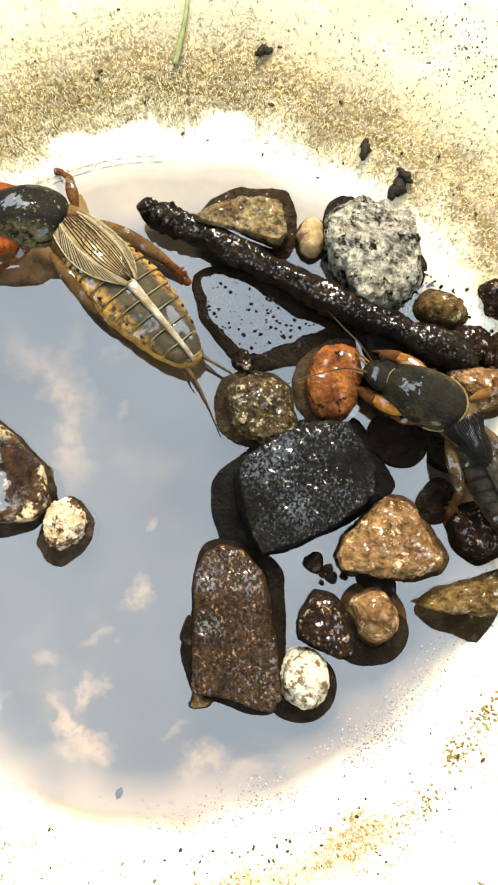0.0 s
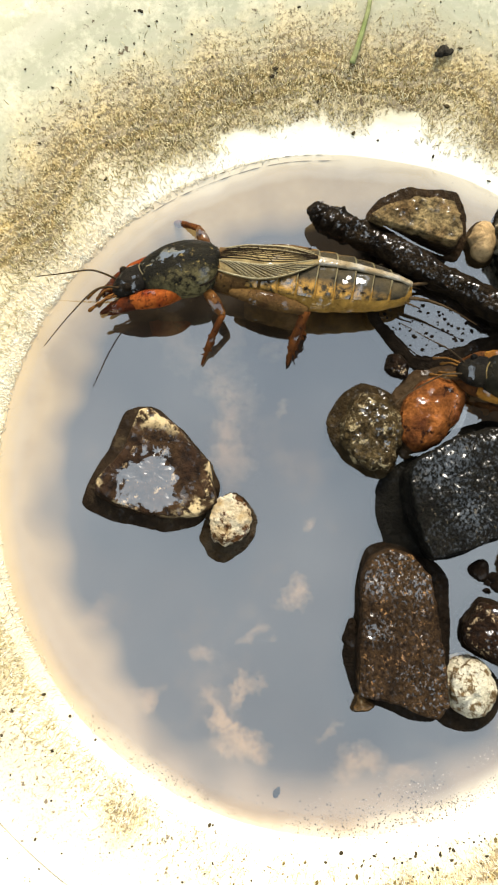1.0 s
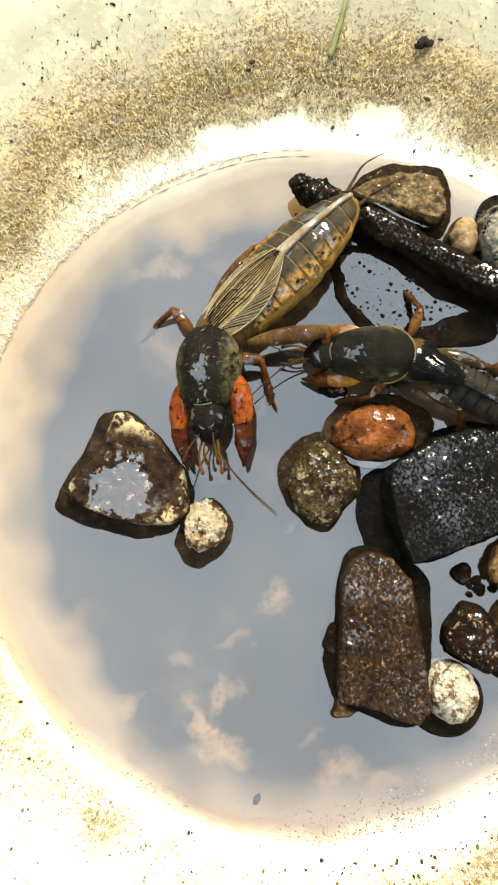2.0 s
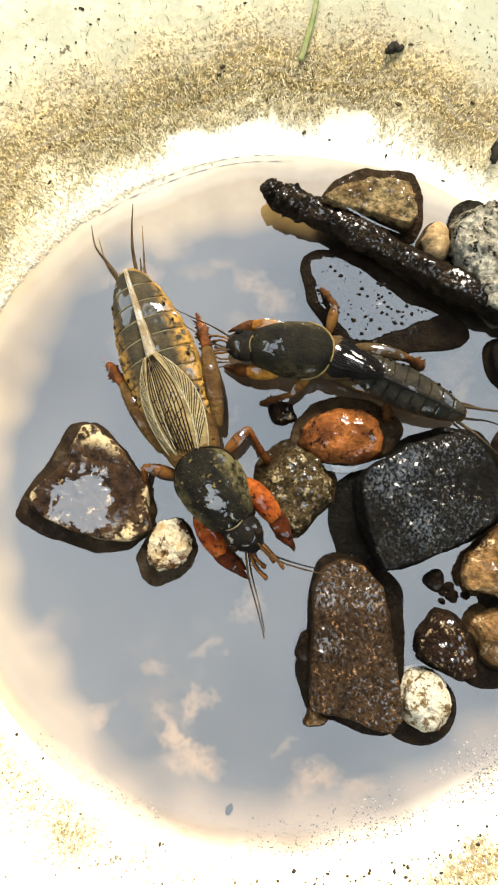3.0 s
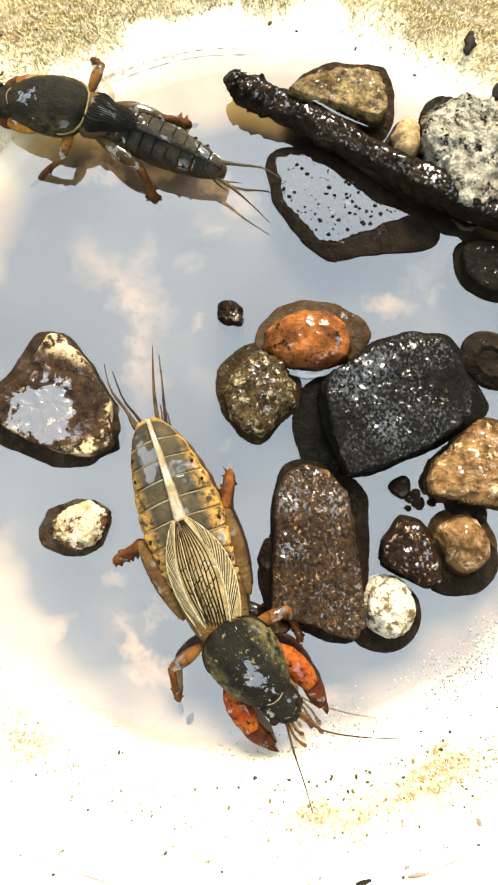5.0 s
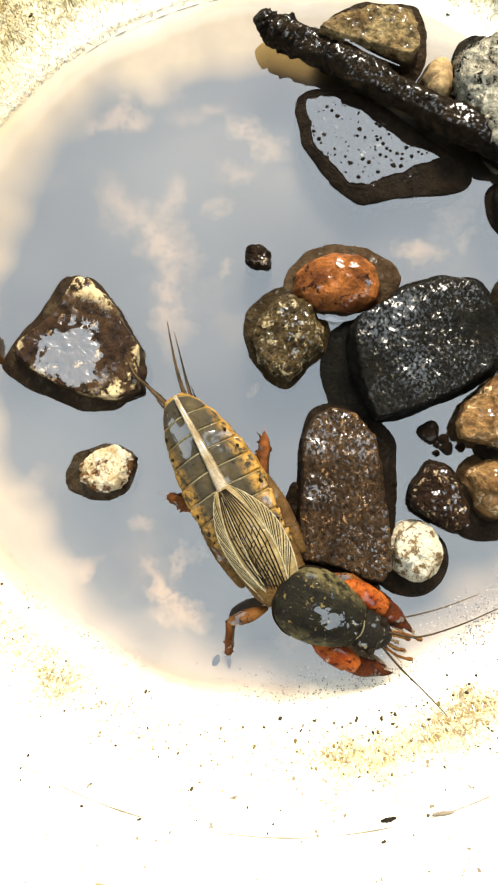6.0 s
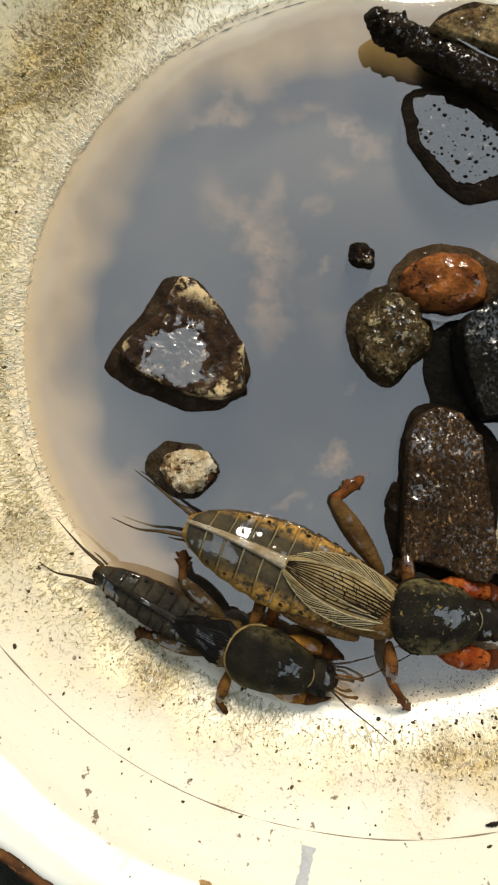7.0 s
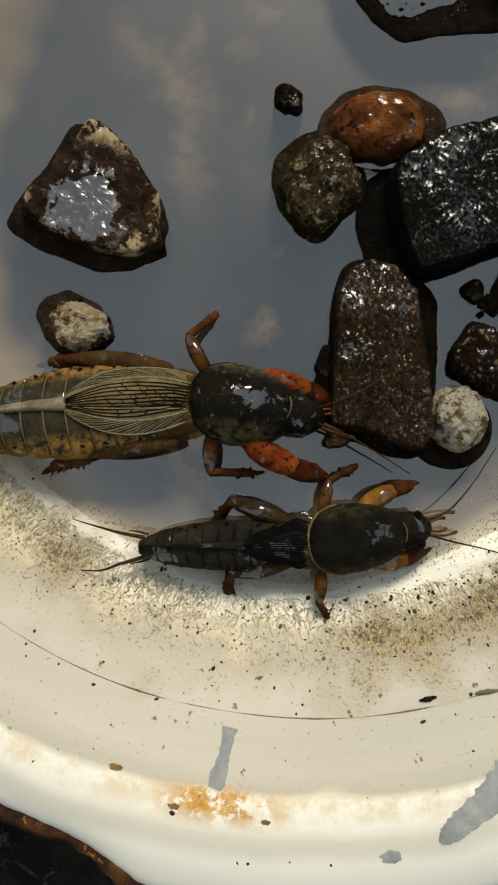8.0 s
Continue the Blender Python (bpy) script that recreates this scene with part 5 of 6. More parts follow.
BIG = dict(
    shield=shell("olive_black_shield", (0.0052, 0.0046, 0.0032), (0.014, 0.0120, 0.0068), (0.16, 0.115, 0.040), speck_from=0.60, margin=((0.105, 0.086, 0.036), 2.4, 4.6), film=0.60, film_size=260.0, film_ior=2.4, film_at=(7.2, 0.2, 2.9, 1.2)),
    head=shell("black_brown_head", (0.005, 0.0045, 0.0035), (0.016, 0.012, 0.008), film=0.53, film_size=520.0, film_ior=2.2),
    digger=shell("red_orange_digging_leg", (0.31, 0.078, 0.012), (0.16, 0.024, 0.004), (0.016, 0.004, 0.0015), speck_from=0.545, patch=330.0, film=0.63, film_ior=1.8),
    claw=shell("dark_red_claw", (0.014, 0.005, 0.002), (0.10, 0.020, 0.004), (0.006, 0.002, 0.001), patch=600.0, film=0.55, film_ior=1.8),
    leg=shell("amber_brown_leg", (0.19, 0.078, 0.018), (0.055, 0.020, 0.006), (0.014, 0.005, 0.002), speck_from=0.56, patch=420.0, film=0.58, film_ior=1.9),
    foot=shell("dark_brown_foot", (0.16, 0.050, 0.010), (0.030, 0.010, 0.004), (0.0072, 0.00288, 0.00144), patch=500.0, film_ior=1.9),
    back=shell("grey_olive_back_plate", (0.030, 0.027, 0.020), (0.062, 0.046, 0.022), (0.005, 0.0035, 0.002), speck_from=0.61, grain=900.0, patch=330.0, margin=((0.30, 0.160, 0.034), 2.9, 4.5), film=0.555, film_size=230.0, film_ior=2.2),
    thigh=shell("straw_brown_thigh", (0.125, 0.068, 0.020), (0.055, 0.027, 0.009), (0.018, 0.008, 0.003), speck_from=0.57, patch=300.0, film=0.64, film_ior=1.8),
    seam=shell("cream_plate_seam", (0.204, 0.174, 0.096), (0.132, 0.102, 0.051), film=None),
    flank=shell("amber_yellow_flank", (0.34, 0.185, 0.038), (0.18, 0.096, 0.021), (0.03, 0.014, 0.004), speck_from=0.62, film_ior=2.0),
    wing=shell("straw_grey_wing", (0.27, 0.200, 0.090), (0.145, 0.098, 0.038), (0.31, 0.2728, 0.1798), speck_from=0.62, film=0.62, patch=330.0, film_ior=1.8),
    vein=shell("dark_brown_vein", (0.0080, 0.0050, 0.0026), (0.020, 0.012, 0.005), film=None),
    tail=shell("pale_folded_wing_tail", (0.391, 0.3315, 0.2295), (0.255, 0.187, 0.102), (0.085, 0.0527, 0.0272), speck_from=0.66, film=0.54, film_ior=2.2),
    rib=shell("pale_straw_rib", (0.40, 0.34, 0.20), (0.29, 0.23, 0.12), film=None),
    hair=shell("dark_brown_bristle", (0.0324, 0.02016, 0.00936), (0.0864, 0.054, 0.0252), film=None),
)
SMALL = dict(
    shield=shell("dull_olive_grey_shield", (0.006, 0.0054, 0.0036), (0.0156, 0.0132, 0.0072), (0.042, 0.033, 0.0144), speck_from=0.64, margin=((0.060, 0.047, 0.020), 2.2, 4.2), film=0.60, film_size=300.0, film_ior=2.2, film_at=(7.4, 0.4, 1.5, 1.1)),
    head=shell("dark_grey_head", (0.006, 0.005, 0.004), (0.020, 0.016, 0.010), film_ior=2.2),
    digger=shell("amber_digging_leg", (0.40, 0.185, 0.028), (0.16, 0.062, 0.010), (0.02, 0.007, 0.003), speck_from=0.60, patch=330.0, film=0.58, film_ior=1.9),
    claw=shell("dark_amber_claw", (0.036, 0.01296, 0.00432), (0.1008, 0.036, 0.00864), (0.0108, 0.00432, 0.00216), patch=700.0),
    leg=shell("brown_leg", (0.20, 0.092, 0.020), (0.060, 0.024, 0.007), (0.012, 0.005, 0.0025), speck_from=0.58, patch=420.0, film_ior=1.9),
    foot=shell("black_brown_foot", (0.10, 0.040, 0.010), (0.018, 0.007, 0.003), patch=500.0),
    back=shell("black_olive_back_plate", (0.014, 0.013, 0.010), (0.040, 0.033, 0.021), film=0.575, film_size=300.0, film_ior=2.0),
    thigh=shell("dark_olive_thigh", (0.075, 0.046, 0.017), (0.034, 0.020, 0.008), (0.012, 0.006, 0.003), speck_from=0.58, patch=300.0, film=0.57, film_ior=2.0),
    seam=shell("golden_seam", (0.26, 0.19, 0.075), (0.12, 0.08, 0.03), film=None),
    flank=shell("dark_brown_flank", (0.022, 0.012, 0.005), (0.060, 0.032, 0.011), film_ior=1.9),
    wing=shell("black_blue_wing", (0.006, 0.0066, 0.0070), (0.014, 0.013, 0.011), film=0.55, film_size=240.0, film_ior=2.3),
    vein=shell("black_vein", (0.00432, 0.0036, 0.00288), (0.00864, 0.0072, 0.00576), film=None),
    tail=shell("grey_folded_wing_tail", (0.030, 0.027, 0.022), (0.016, 0.014, 0.011), film=0.58, film_ior=2.0),
    hair=shell("brown_bristle", (0.036, 0.02376, 0.01296), (0.0792, 0.054, 0.0288), film=None),
)


def loft(bm, sections, sides=28, power=2.0):
    """A body along x: sections of x, half width, middle height, height up, height down."""
    loops = []
    for x, w, z, up, down in sections:
        loop = []
        for k in range(sides):
            a = 2 * math.pi * k / sides
            c, s = math.cos(a), math.sin(a)
            c, s = (math.copysign(abs(v) ** (2 / power), v) for v in (c, s))
            loop.append((x, w * c, z + (up if s > 0 else down) * s))
        loops.append(loop)
    rings(bm, loops)


def along(table, x):
    """Linear reading of rows of x and values."""
    for a, b in zip(table, table[1:]):
        if min(a[0], b[0]) <= x <= max(a[0], b[0]):
            f = (x - a[0]) / (b[0] - a[0])
            return [p + (q - p) * f for p, q in zip(a[1:], b[1:])]
    return list((table[0] if abs(x - table[0][0]) < abs(x - table[-1][0]) else table[-1])[1:])


def dense(table, step):
    first, last = table[0][0], table[-1][0]
    n = max(2, int(abs(last - first) / step))
    return [[first + (last - first) * k / n] + along(table, first + (last - first) * k / n) for k in range(n + 1)]


def digging_leg(look_of, side, size, parent):
    """Foreleg: a swollen flat thigh tucked under the shield, a broad toothed shovel and its claws."""
    s, k = side, size

    def blade(rows):
        bm = bmesh.new()
        rings(bm, [[(x * k, (y * s + w * math.cos(a)) * k, (z + h * math.sin(a)) * k) for a in (2 * math.pi * j / 14 for j in range(14))] for x, y, z, w, h in rows])
        return bm

    leg = part("digging_leg", blade(dense([(-0.8, -0.7, 0.5, 0.6, 0.6), (0.4, -0.1, 0.4, 0.85, 1.0), (1.6, 0.3, 0.3, 1.15, 1.1), (3.0, 0.45, 0.1, 1.25, 1.1), (4.6, 0.4, -0.2, 1.15, 0.95), (5.8, 0.3, -0.5, 0.8, 0.75)], 0.4)),
               look_of["digger"], parent, "", pose(4.0 * MM * k, 2.6 * s * MM * k, 1.7 * MM))
    bm = blade(dense([(-0.6, 0.0, 0.2, 0.6, 0.6), (0.4, -0.05, 0.0, 0.98, 0.8), (1.5, -0.25, -0.4, 1.05, 0.75), (2.5, -0.55, -0.9, 0.85, 0.6), (3.2, -0.75, -1.2, 0.55, 0.4)], 0.35))
    shovel = part("shovel", bm, look_of["claw"], leg, "toothed shovel foot", pose(5.0 * MM * k, 0.4 * s * MM * k, -0.5 * MM * k))
    for j, (yy, start, reach) in enumerate(((-0.75, 7.0, 1.5), (-0.4, 7.4, 2.0), (-0.05, 7.0, 2.3), (0.35, 6.4, 2.1))):
        bm = bmesh.new()
        tube(bm, smooth_path([(start * k, yy * s * k, -1.2 * k), ((start + reach * 0.5) * k, (yy * 0.9 - 0.05) * s * k, -1.8 * k), ((start + reach) * k, (yy * 0.6 - 0.5) * s * k, -2.7 * k)], 4),
             [0.36 * k, 0.36 * k, 0.35 * k, 0.33 * k, 0.3 * k, 0.26 * k, 0.2 * k, 0.13 * k, 0.04 * k], 7)
        part("claw", bm, look_of["claw"], leg, "dark pointed claw")
    return leg, shovel


def walking_leg(look_of, name, hip, upper, lower, thick, parent):
    bm = bmesh.new()
    n = 12
    swell = [0.86 * thick * (0.3 + 0.8 * math.sin(math.pi * (0.06 + 0.82 * j / n)) ** 0.9) for j in range(n + 1)]
    tube(bm, [(-0.3 * thick, 0, -0.05)] + [(upper * t, 0, 0.5 * math.sin(math.pi * t)) for t in (j / n for j in range(n + 1))] + [(upper + 0.3 * thick, 0, -0.08)],
         [0.2 * thick] + swell + [0.25 * thick], 12, 0.85)
    leg = part(name, bm, look_of["thigh" if name == "hind_leg" else "leg"], parent, "", pose(*(v * MM for v in hip)))
    bm = bmesh.new()
    drop = hip[2] + 3.0
    tube(bm, smooth_path([(0, 0, 0), (lower * 0.35, 0, -drop * 0.28), (lower * 0.7, 0, -drop * 0.7), (lower * 0.8, 0, -drop * 0.85), (lower * 0.94, 0.1, -drop * 0.96), (lower * 1.1, 0.25, -drop)], 4),
         [0.9 * thick * f for f in (0.62, 0.6, 0.56, 0.54, 0.56, 0.6, 0.62, 0.62, 0.6, 0.58, 0.5, 0.42, 0.38, 0.34, 0.30, 0.32, 0.34, 0.30, 0.24, 0.16, 0.08)], 8)
    # spines drawn out of the shin's own skin
    bmesh.ops.recalc_face_normals(bm, faces=bm.faces[:])
    rnd = random.Random(int(upper * 100))
    sides = [f for f in bm.faces if len(f.verts) == 4 and abs(f.normal.y) > 0.5 and 0.2 < f.calc_center_median().x / (lower * MM) < 0.85]
    for f in bmesh.ops.extrude_discrete_faces(bm, faces=rnd.sample(sides, min(7, len(sides))))["faces"]:
        middle, out = f.calc_center_median(), f.normal.copy()
        reach = thick * rnd.uniform(0.25, 0.6) * MM
        for v in f.verts:
            v.co = middle + (v.co - middle) * 0.10 + (out + Vector((0.6, 0, -0.2))) * reach
    shin = part("shin", bm, look_of["foot"], leg, "", pose(upper * MM, 0, 0))
    return leg, shin


def mole_cricket(look_of, label, k, wing_length, tail_length, widths, stretch=1.0):
    """Built at the origin, head towards +x; k scales it. Returns the thing and its moving parts."""
    body = tagged(new("mole_cricket"), label, "mole cricket", "mole crickets")
    moving = {}
    # shield and head
    shield_table = [(-0.7, 1.2, 4.8, 1.3, 1.0), (-0.45, 2.1, 4.4, 1.9, 1.5), (0.1, 3.1, 4.0, 2.6, 2.1), (0.9, 3.95, 3.6, 3.1, 2.7), (2.0, 4.5, 3.4, 3.5, 3.1), (3.6, 4.75, 3.3, 3.75, 3.3), (5.2, 4.65, 3.2, 3.7, 3.2), (7.0, 4.25, 3.1, 3.4, 3.0), (8.8, 3.55, 2.9, 2.9, 2.7), (10.0, 2.9, 2.7, 2.4, 2.3), (10.6, 2.2, 2.7, 1.9, 1.8)]
    bm = bmesh.new()
    shield_table = [(row[0] * stretch, *row[1:]) for row in shield_table]
    loft(bm, [[v * k for v in row] for row in dense(shield_table, 0.4)], 36, 2.1)
    for v in bm.verts:  # a shallow groove along the middle, dimples beside it
        x, y = v.co.x / MM / k, v.co.y / MM / k
        if v.co.z > 3.4 * MM * k:
            v.co.z -= MM * k * (0.22 * math.exp(-(y / 0.35) ** 2) + 0.18 * math.exp(-((abs(y) - 1.3) / 0.5) ** 2 - ((x - 4.6) / 1.6) ** 2))
            v.co.z += MM * k * 0.08 * noise.noise((x * 0.9, y * 0.9, 3))
    shield = part("shield", bm, look_of["shield"], body, "domed neck shield, damp and finely haired")
    moving["shield"] = shield
    bm = bmesh.new()  # pale seam along the shield's hind edge
    hem = [(along([row[1:2] + row[:1] for row in shield_table[:6]], 4.75 * abs(math.sin(a)))[0], 4.75 * math.sin(a)) for a in (radians(-80 + 8 * j) for j in range(21))]
    tube(bm, [((x - 0.05) * k, y * k, (along(shield_table, x)[1] + 0.5 + 0.45 * (1 - abs(y) / 5.0)) * k) for x, y in hem], (0.13 if k > 0.9 else 0.19) * k, 6)
    part("hind_seam", bm, look_of["vein"] if k > 0.9 else look_of["seam"], shield, "narrow hind seam")
    bm = bmesh.new()  # pale front rim of the shield
    tube(bm, [((10.75 * stretch - 1.1 * math.cos(a) ** 2) * k, 2.3 * k * math.cos(a), (2.7 + 2.02 * math.sin(a)) * k) for a in (radians(30 + 120 * j / 18) for j in range(19))], 0.09 * k, 6)
    part("front_rim", bm, look_of["seam"], shield, "narrow pale front rim")
    bm = bmesh.new()
    loft(bm, [[v * k for v in row] for row in dense([(10.0, 2.2, 2.6, 1.8, 1.8), (10.8, 2.6, 2.6, 2.1, 2.0), (12.2, 2.55, 2.3, 2.0, 2.0), (13.4, 2.0, 1.9, 1.65, 1.7), (14.4, 1.2, 1.4, 1.1, 1.1), (14.8, 0.5, 1.1, 0.5, 0.5)], 0.4)], 22)
    part("head", bm, look_of["head"], shield)
    for s in (-1, 1):
        bm = bmesh.new()
        bmesh.ops.create_icosphere(bm, subdivisions=2, radius=0.62 * k * MM)
        part("eye", bm, look_of["vein"], shield, "small shiny black eye", pose(12.8 * k * MM, 1.95 * s * k * MM, 3.1 * k * MM))
        bm = bmesh.new()
        path = smooth_path([(13.8 * k, 0.9 * s * k, 2.4 * k), (17.1 * k, 2.2 * s * k, 3.6 * k), (21.1 * k, (4.6 + 0.9 * s) * s * k, 2.6 * k), (25.1 * k, (7.6 + 2.2 * s) * s * k, 1.4 * k)], 8)
        tube(bm, path, [(0.17 - 0.0045 * j) * k for j in range(len(path))], 6)
        part("antenna", bm, look_of["hair"], shield, "thin dark feeler")
        for j, (reach, out) in enumerate(((4.6, 1.0), (3.2, 0.35))):
            bm = bmesh.new()
            tube(bm, smooth_path([(14.0 * k, out * s * k, 1.2 * k), ((14.2 + reach * 0.5) * k, (out + 0.5) * s * k, 0.9 * k), ((14.0 + reach) * k, (out + 0.4) * s * k, -0.6 * k)], 4), [(0.15, 0.16, 0.17, 0.17, 0.18, 0.18, 0.2, 0.3, 0.26)[n] * k for n in range(9)], 6)
            part("mouth_feeler", bm, look_of["leg"], shield)
        leg, shovel = digging_leg(look_of, s, k * (1.30 if k > 0.9 else 1.12), shield)
        moving["dig" + ("L" if s > 0 else "R")] = leg
    for ob in shield.children:
        if ob.name.split(".")[0] not in ("hind_seam", "front_rim"):
            ob.location.x += 10.4 * (stretch - 1) * k * MM
    # chest between shield and belly
    w = widths
    bm = bmesh.new()
    loft(bm, [[v * k for v in row] for row in dense([(0.8, 3.0, 2.9, 2.4, 2.6), (-1.0, 3.8, 2.9, 2.8, 3.2), (-4.0, 4.3 * w, 2.9, 3.0, 3.4), (-7.5, 4.5 * w, 2.9, 2.9, 3.4)], 0.8)], 26)
    part("chest", bm, look_of["thigh"], body)
    # belly with a plate for every ring
    length = tail_length
    belly_table = [(-4.5, 4.3 * w, 2.7, 2.7, 3.4), (-length * 0.36, 5.3 * w, 2.7, 3.0, 3.6), (-length * 0.54, 5.65 * w, 2.6, 3.1, 3.6), (-length * 0.70, 4.95 * w, 2.5, 2.9, 3.3), (-length * 0.84, 4.0 * w, 2.3, 2.4, 2.7), (-length * 0.94, 2.7 * w, 2.2, 1.8, 2.0), (-length, 1.5 * w, 2.1, 1.1, 1.3)]
    bm = bmesh.new()
    rows = dense(belly_table, 0.35)
    loft(bm, [[row[0] * k] + [v * k * (1 - 0.035 * (0.5 + 0.5 * math.cos(2 * math.pi * (row[0] + 4.5) / (length - 4.5) * 9))) for v in row[1:2]] + [v * k for v in row[2:]] for row in rows], 30)
    belly = part("belly", bm, look_of["flank"], body, "soft ringed belly with amber flanks")
    count = 9
    for n in range(count):
        x0 = -4.5 - (length - 5.0) * n / count
        x1 = -4.5 - (length - 5.0) * (n + 1.0) / count
        bm = bmesh.new()
        loops = []
        for f in (0.0, 0.12, 0.5, 0.88, 1.0):
            x = x0 + (x1 - x0) * f
            bw, bz, bu, _ = along(belly_table, x)
            bow = 0.55 * f
            lift = 0.06 + (0.30 if k > 0.9 else 0.16) * f - 0.10 * (f > 0.95)
            loop = []
            for j in range(17):
                a = radians(20 + 140 * j / 16)
                loop.append(((x + bow * math.cos(a) ** 2 - 0.15 * bow) * k, (bw + lift * 0.6) * k * math.cos(a), (bz + (bu + lift) * math.sin(a)) * k))
            loops.append(loop + [(p[0], p[1] * 0.96, p[2] - 0.25 * k) for p in loop[::-1]])
        rings(bm, loops)
        plate = part("back_plate", bm, look_of["back"], belly)
        bm = bmesh.new()  # pale edge of the plate
        bw, bz, bu, _ = along(belly_table, x1)
        tube(bm, [((x1 + 0.03 + 0.55 * math.cos(a) ** 2 - 0.08) * k, (bw + 0.20) * k * math.cos(a), (bz + (bu + 0.27) * math.sin(a)) * k) for a in (radians(36 + 108 * j / 18) for j in range(19))], [(0.13 if k > 0.9 else 0.08) * k * (0.25 + 0.75 * math.sin(math.pi * j / 18)) for j in range(19)], 6)
        part("plate_seam", bm, look_of["seam"] if k > 0.9 else look_of["head"], plate, "pale hind seam" if k > 0.9 else "")
        for s in ((-1, 1), (1,), (-1,), (-1, 1), (), (1,), (-1, 1), (-1,), ())[n]:  # dark spots on the flank
            bm = bmesh.new()
            xm = x0 + (x1 - x0) * 0.45
            bw, bz, bu, _ = along(belly_table, xm)
            for jig, size in ((0.0, 0.34), (0.5 - 0.1 * n, 0.2)):
                a = radians(90 - s * (52 + 9 * jig + 3 * noise.noise((n * 1.7, s, jig))))
                p = ((xm + 0.9 * jig) * k, (bw + 0.30) * k * math.cos(a), (bz + (bu + 0.24) * math.sin(a)) * k)
                tube(bm, [(p[0] - size * 0.8 * k, p[1], p[2]), (p[0], p[1] * 1.01, p[2] + 0.05 * k), (p[0] + size * 0.8 * k, p[1], p[2])], [0.05 * k, size * 0.7 * k, 0.05 * k], 7, 0.5)
            part("flank_spot", bm, look_of["vein"], plate, "dark spot")
    # fore wings with their veins
    def wing_at(s, u, v):
        """u from shoulder to tip, v from the middle to the flank."""
        x = -0.1 - (wing_length - 0.1) * u
        bw, bz, bu, _ = along([(0.8, 3.4, 2.6, 1.4, 3), (-2.2, 4.0, 2.7, 2.2, 3)] + belly_table, min(x, 0.8))
        reach = 44 + 16 * math.sin(math.pi * 0.5 * u / 0.35) if u < 0.35 else 60 - 46 * ((u - 0.35) / 0.65) ** 1.7
        over = 16 * (1 - u) if s > 0 else 0.0  # one wing laps over the other
        a = radians(98 - 4 * u + over - (max(1.5, reach) + over) * v)
        lift = 0.62 + 0.28 * math.sin(math.pi * v) - 0.15 * u + (0.22 if s > 0 else 0.0)
        return (x * k, s * (bw + lift * 0.6) * k * math.cos(a), (bz + (bu + lift) * math.sin(a)) * k)

    for s in (-1, 1):
        bm = bmesh.new()
        nu, nv = 22, 10
        top = [[wing_at(s, i / nu, j / nv) for j in range(nv + 1)] for i in range(nu + 1)]
        loops = [row + [(p[0], p[1], p[2] - 0.14 * k) for p in row[::-1]] for row in top]
        rings(bm, loops)
        wing = part("forewing", bm, look_of["wing"], body, "short veined forewing laid over the back")
        bm = bmesh.new()
        lines = []
        for j in range(7):  # dark ribs of the inner field, looped near the shoulder
            v0 = 0.05 + 0.08 * j
            lines.append([(u, v0 + (0.065 - 0.004 * j) * math.sin(7.5 * u + 0.35 * j) * math.exp(-2.2 * u) + 0.022 * (1 - u) * noise.noise((u * 8, j * 1.3 + 0.4, s))) for u in (i / 20 for i in range(21))])
        for j in range(14):  # fine slanting ribs of the outer field
            u0 = -0.02 + 0.054 * j + 0.02 * noise.noise((j * 1.9, s, 3))
            lines.append([(u0 + (0.32 + 0.06 * noise.noise((j * 2.3, s, 7))) * t, 0.62 + 0.36 * t ** 1.5) for t in (i / 8 for i in range(9))])
        for u0, v0, v1 in ((0.14, 0.10, 0.24), (0.22, 0.16, 0.32), (0.30, 0.05, 0.20), (0.36, 0.24, 0.40), (0.44, 0.12, 0.30), (0.55, 0.30, 0.46), (0.62, 0.08, 0.24)):
            lines.append([(u0 + 0.05 * t + 0.02 * math.sin(t * 3), v0 + (v1 - v0) * t) for t in (i / 4 for i in range(5))])
        for j in range(6):  # cross veins that close the cells near the shoulder
            for i in range(4):
                u0 = 0.08 + 0.13 * i + 0.065 * (j % 2) + 0.09 * noise.noise((i * 3.1 + 0.4, j * 1.7 + 0.3, s * 2.2))
                if (i * 3 + j * 5) % 4 == 0:
                    continue
                wave = (0.065 - 0.004 * j) * math.sin(7.5 * u0 + 0.35 * j) * math.exp(-2.2 * u0)
                lines.append([(u0, 0.05 + 0.08 * j + wave), (u0 + 0.018, 0.09 + 0.08 * j + wave), (u0 + 0.030, 0.13 + 0.08 * j + wave)])
        for n, line in enumerate(lines):
            pts = [wing_at(s, min(max(u, 0.01), 0.985), min(max(v, 0.01), 0.99)) for u, v in line]
            tube(bm, [(x, y, z + 0.03 * k) for x, y, z in pts], [(0.078 + 0.045 * max(0.0, 1 - u / 0.5) if n < 7 else 0.055) * k for u, v in line], 4)
        bm2 = bmesh.new()
        for v0, v1 in ((0.01, 0.01), (0.66, 0.60), (0.985, 0.985)):
            pts = [wing_at(s, 0.02 + 0.92 * t, v0 + (v1 - v0) * t ** 0.7) for t in (i / 14 for i in range(15))]
            tube(bm2, [(x, y, z + 0.04 * k) for x, y, z in pts], [(0.13 - 0.06 * i / 14) * k for i in range(15)], 5)
        for j in range(13):
            u0 = 0.007 + 0.054 * j + 0.02 * noise.noise((j * 1.9, s, 3))
            pts = [wing_at(s, min(max(u0 + 0.33 * t, 0.01), 0.985), 0.63 + 0.35 * t ** 1.5) for t in (i / 8 for i in range(9))]
            tube(bm2, [(x, y, z + 0.05 * k) for x, y, z in pts], 0.055 * k, 4)
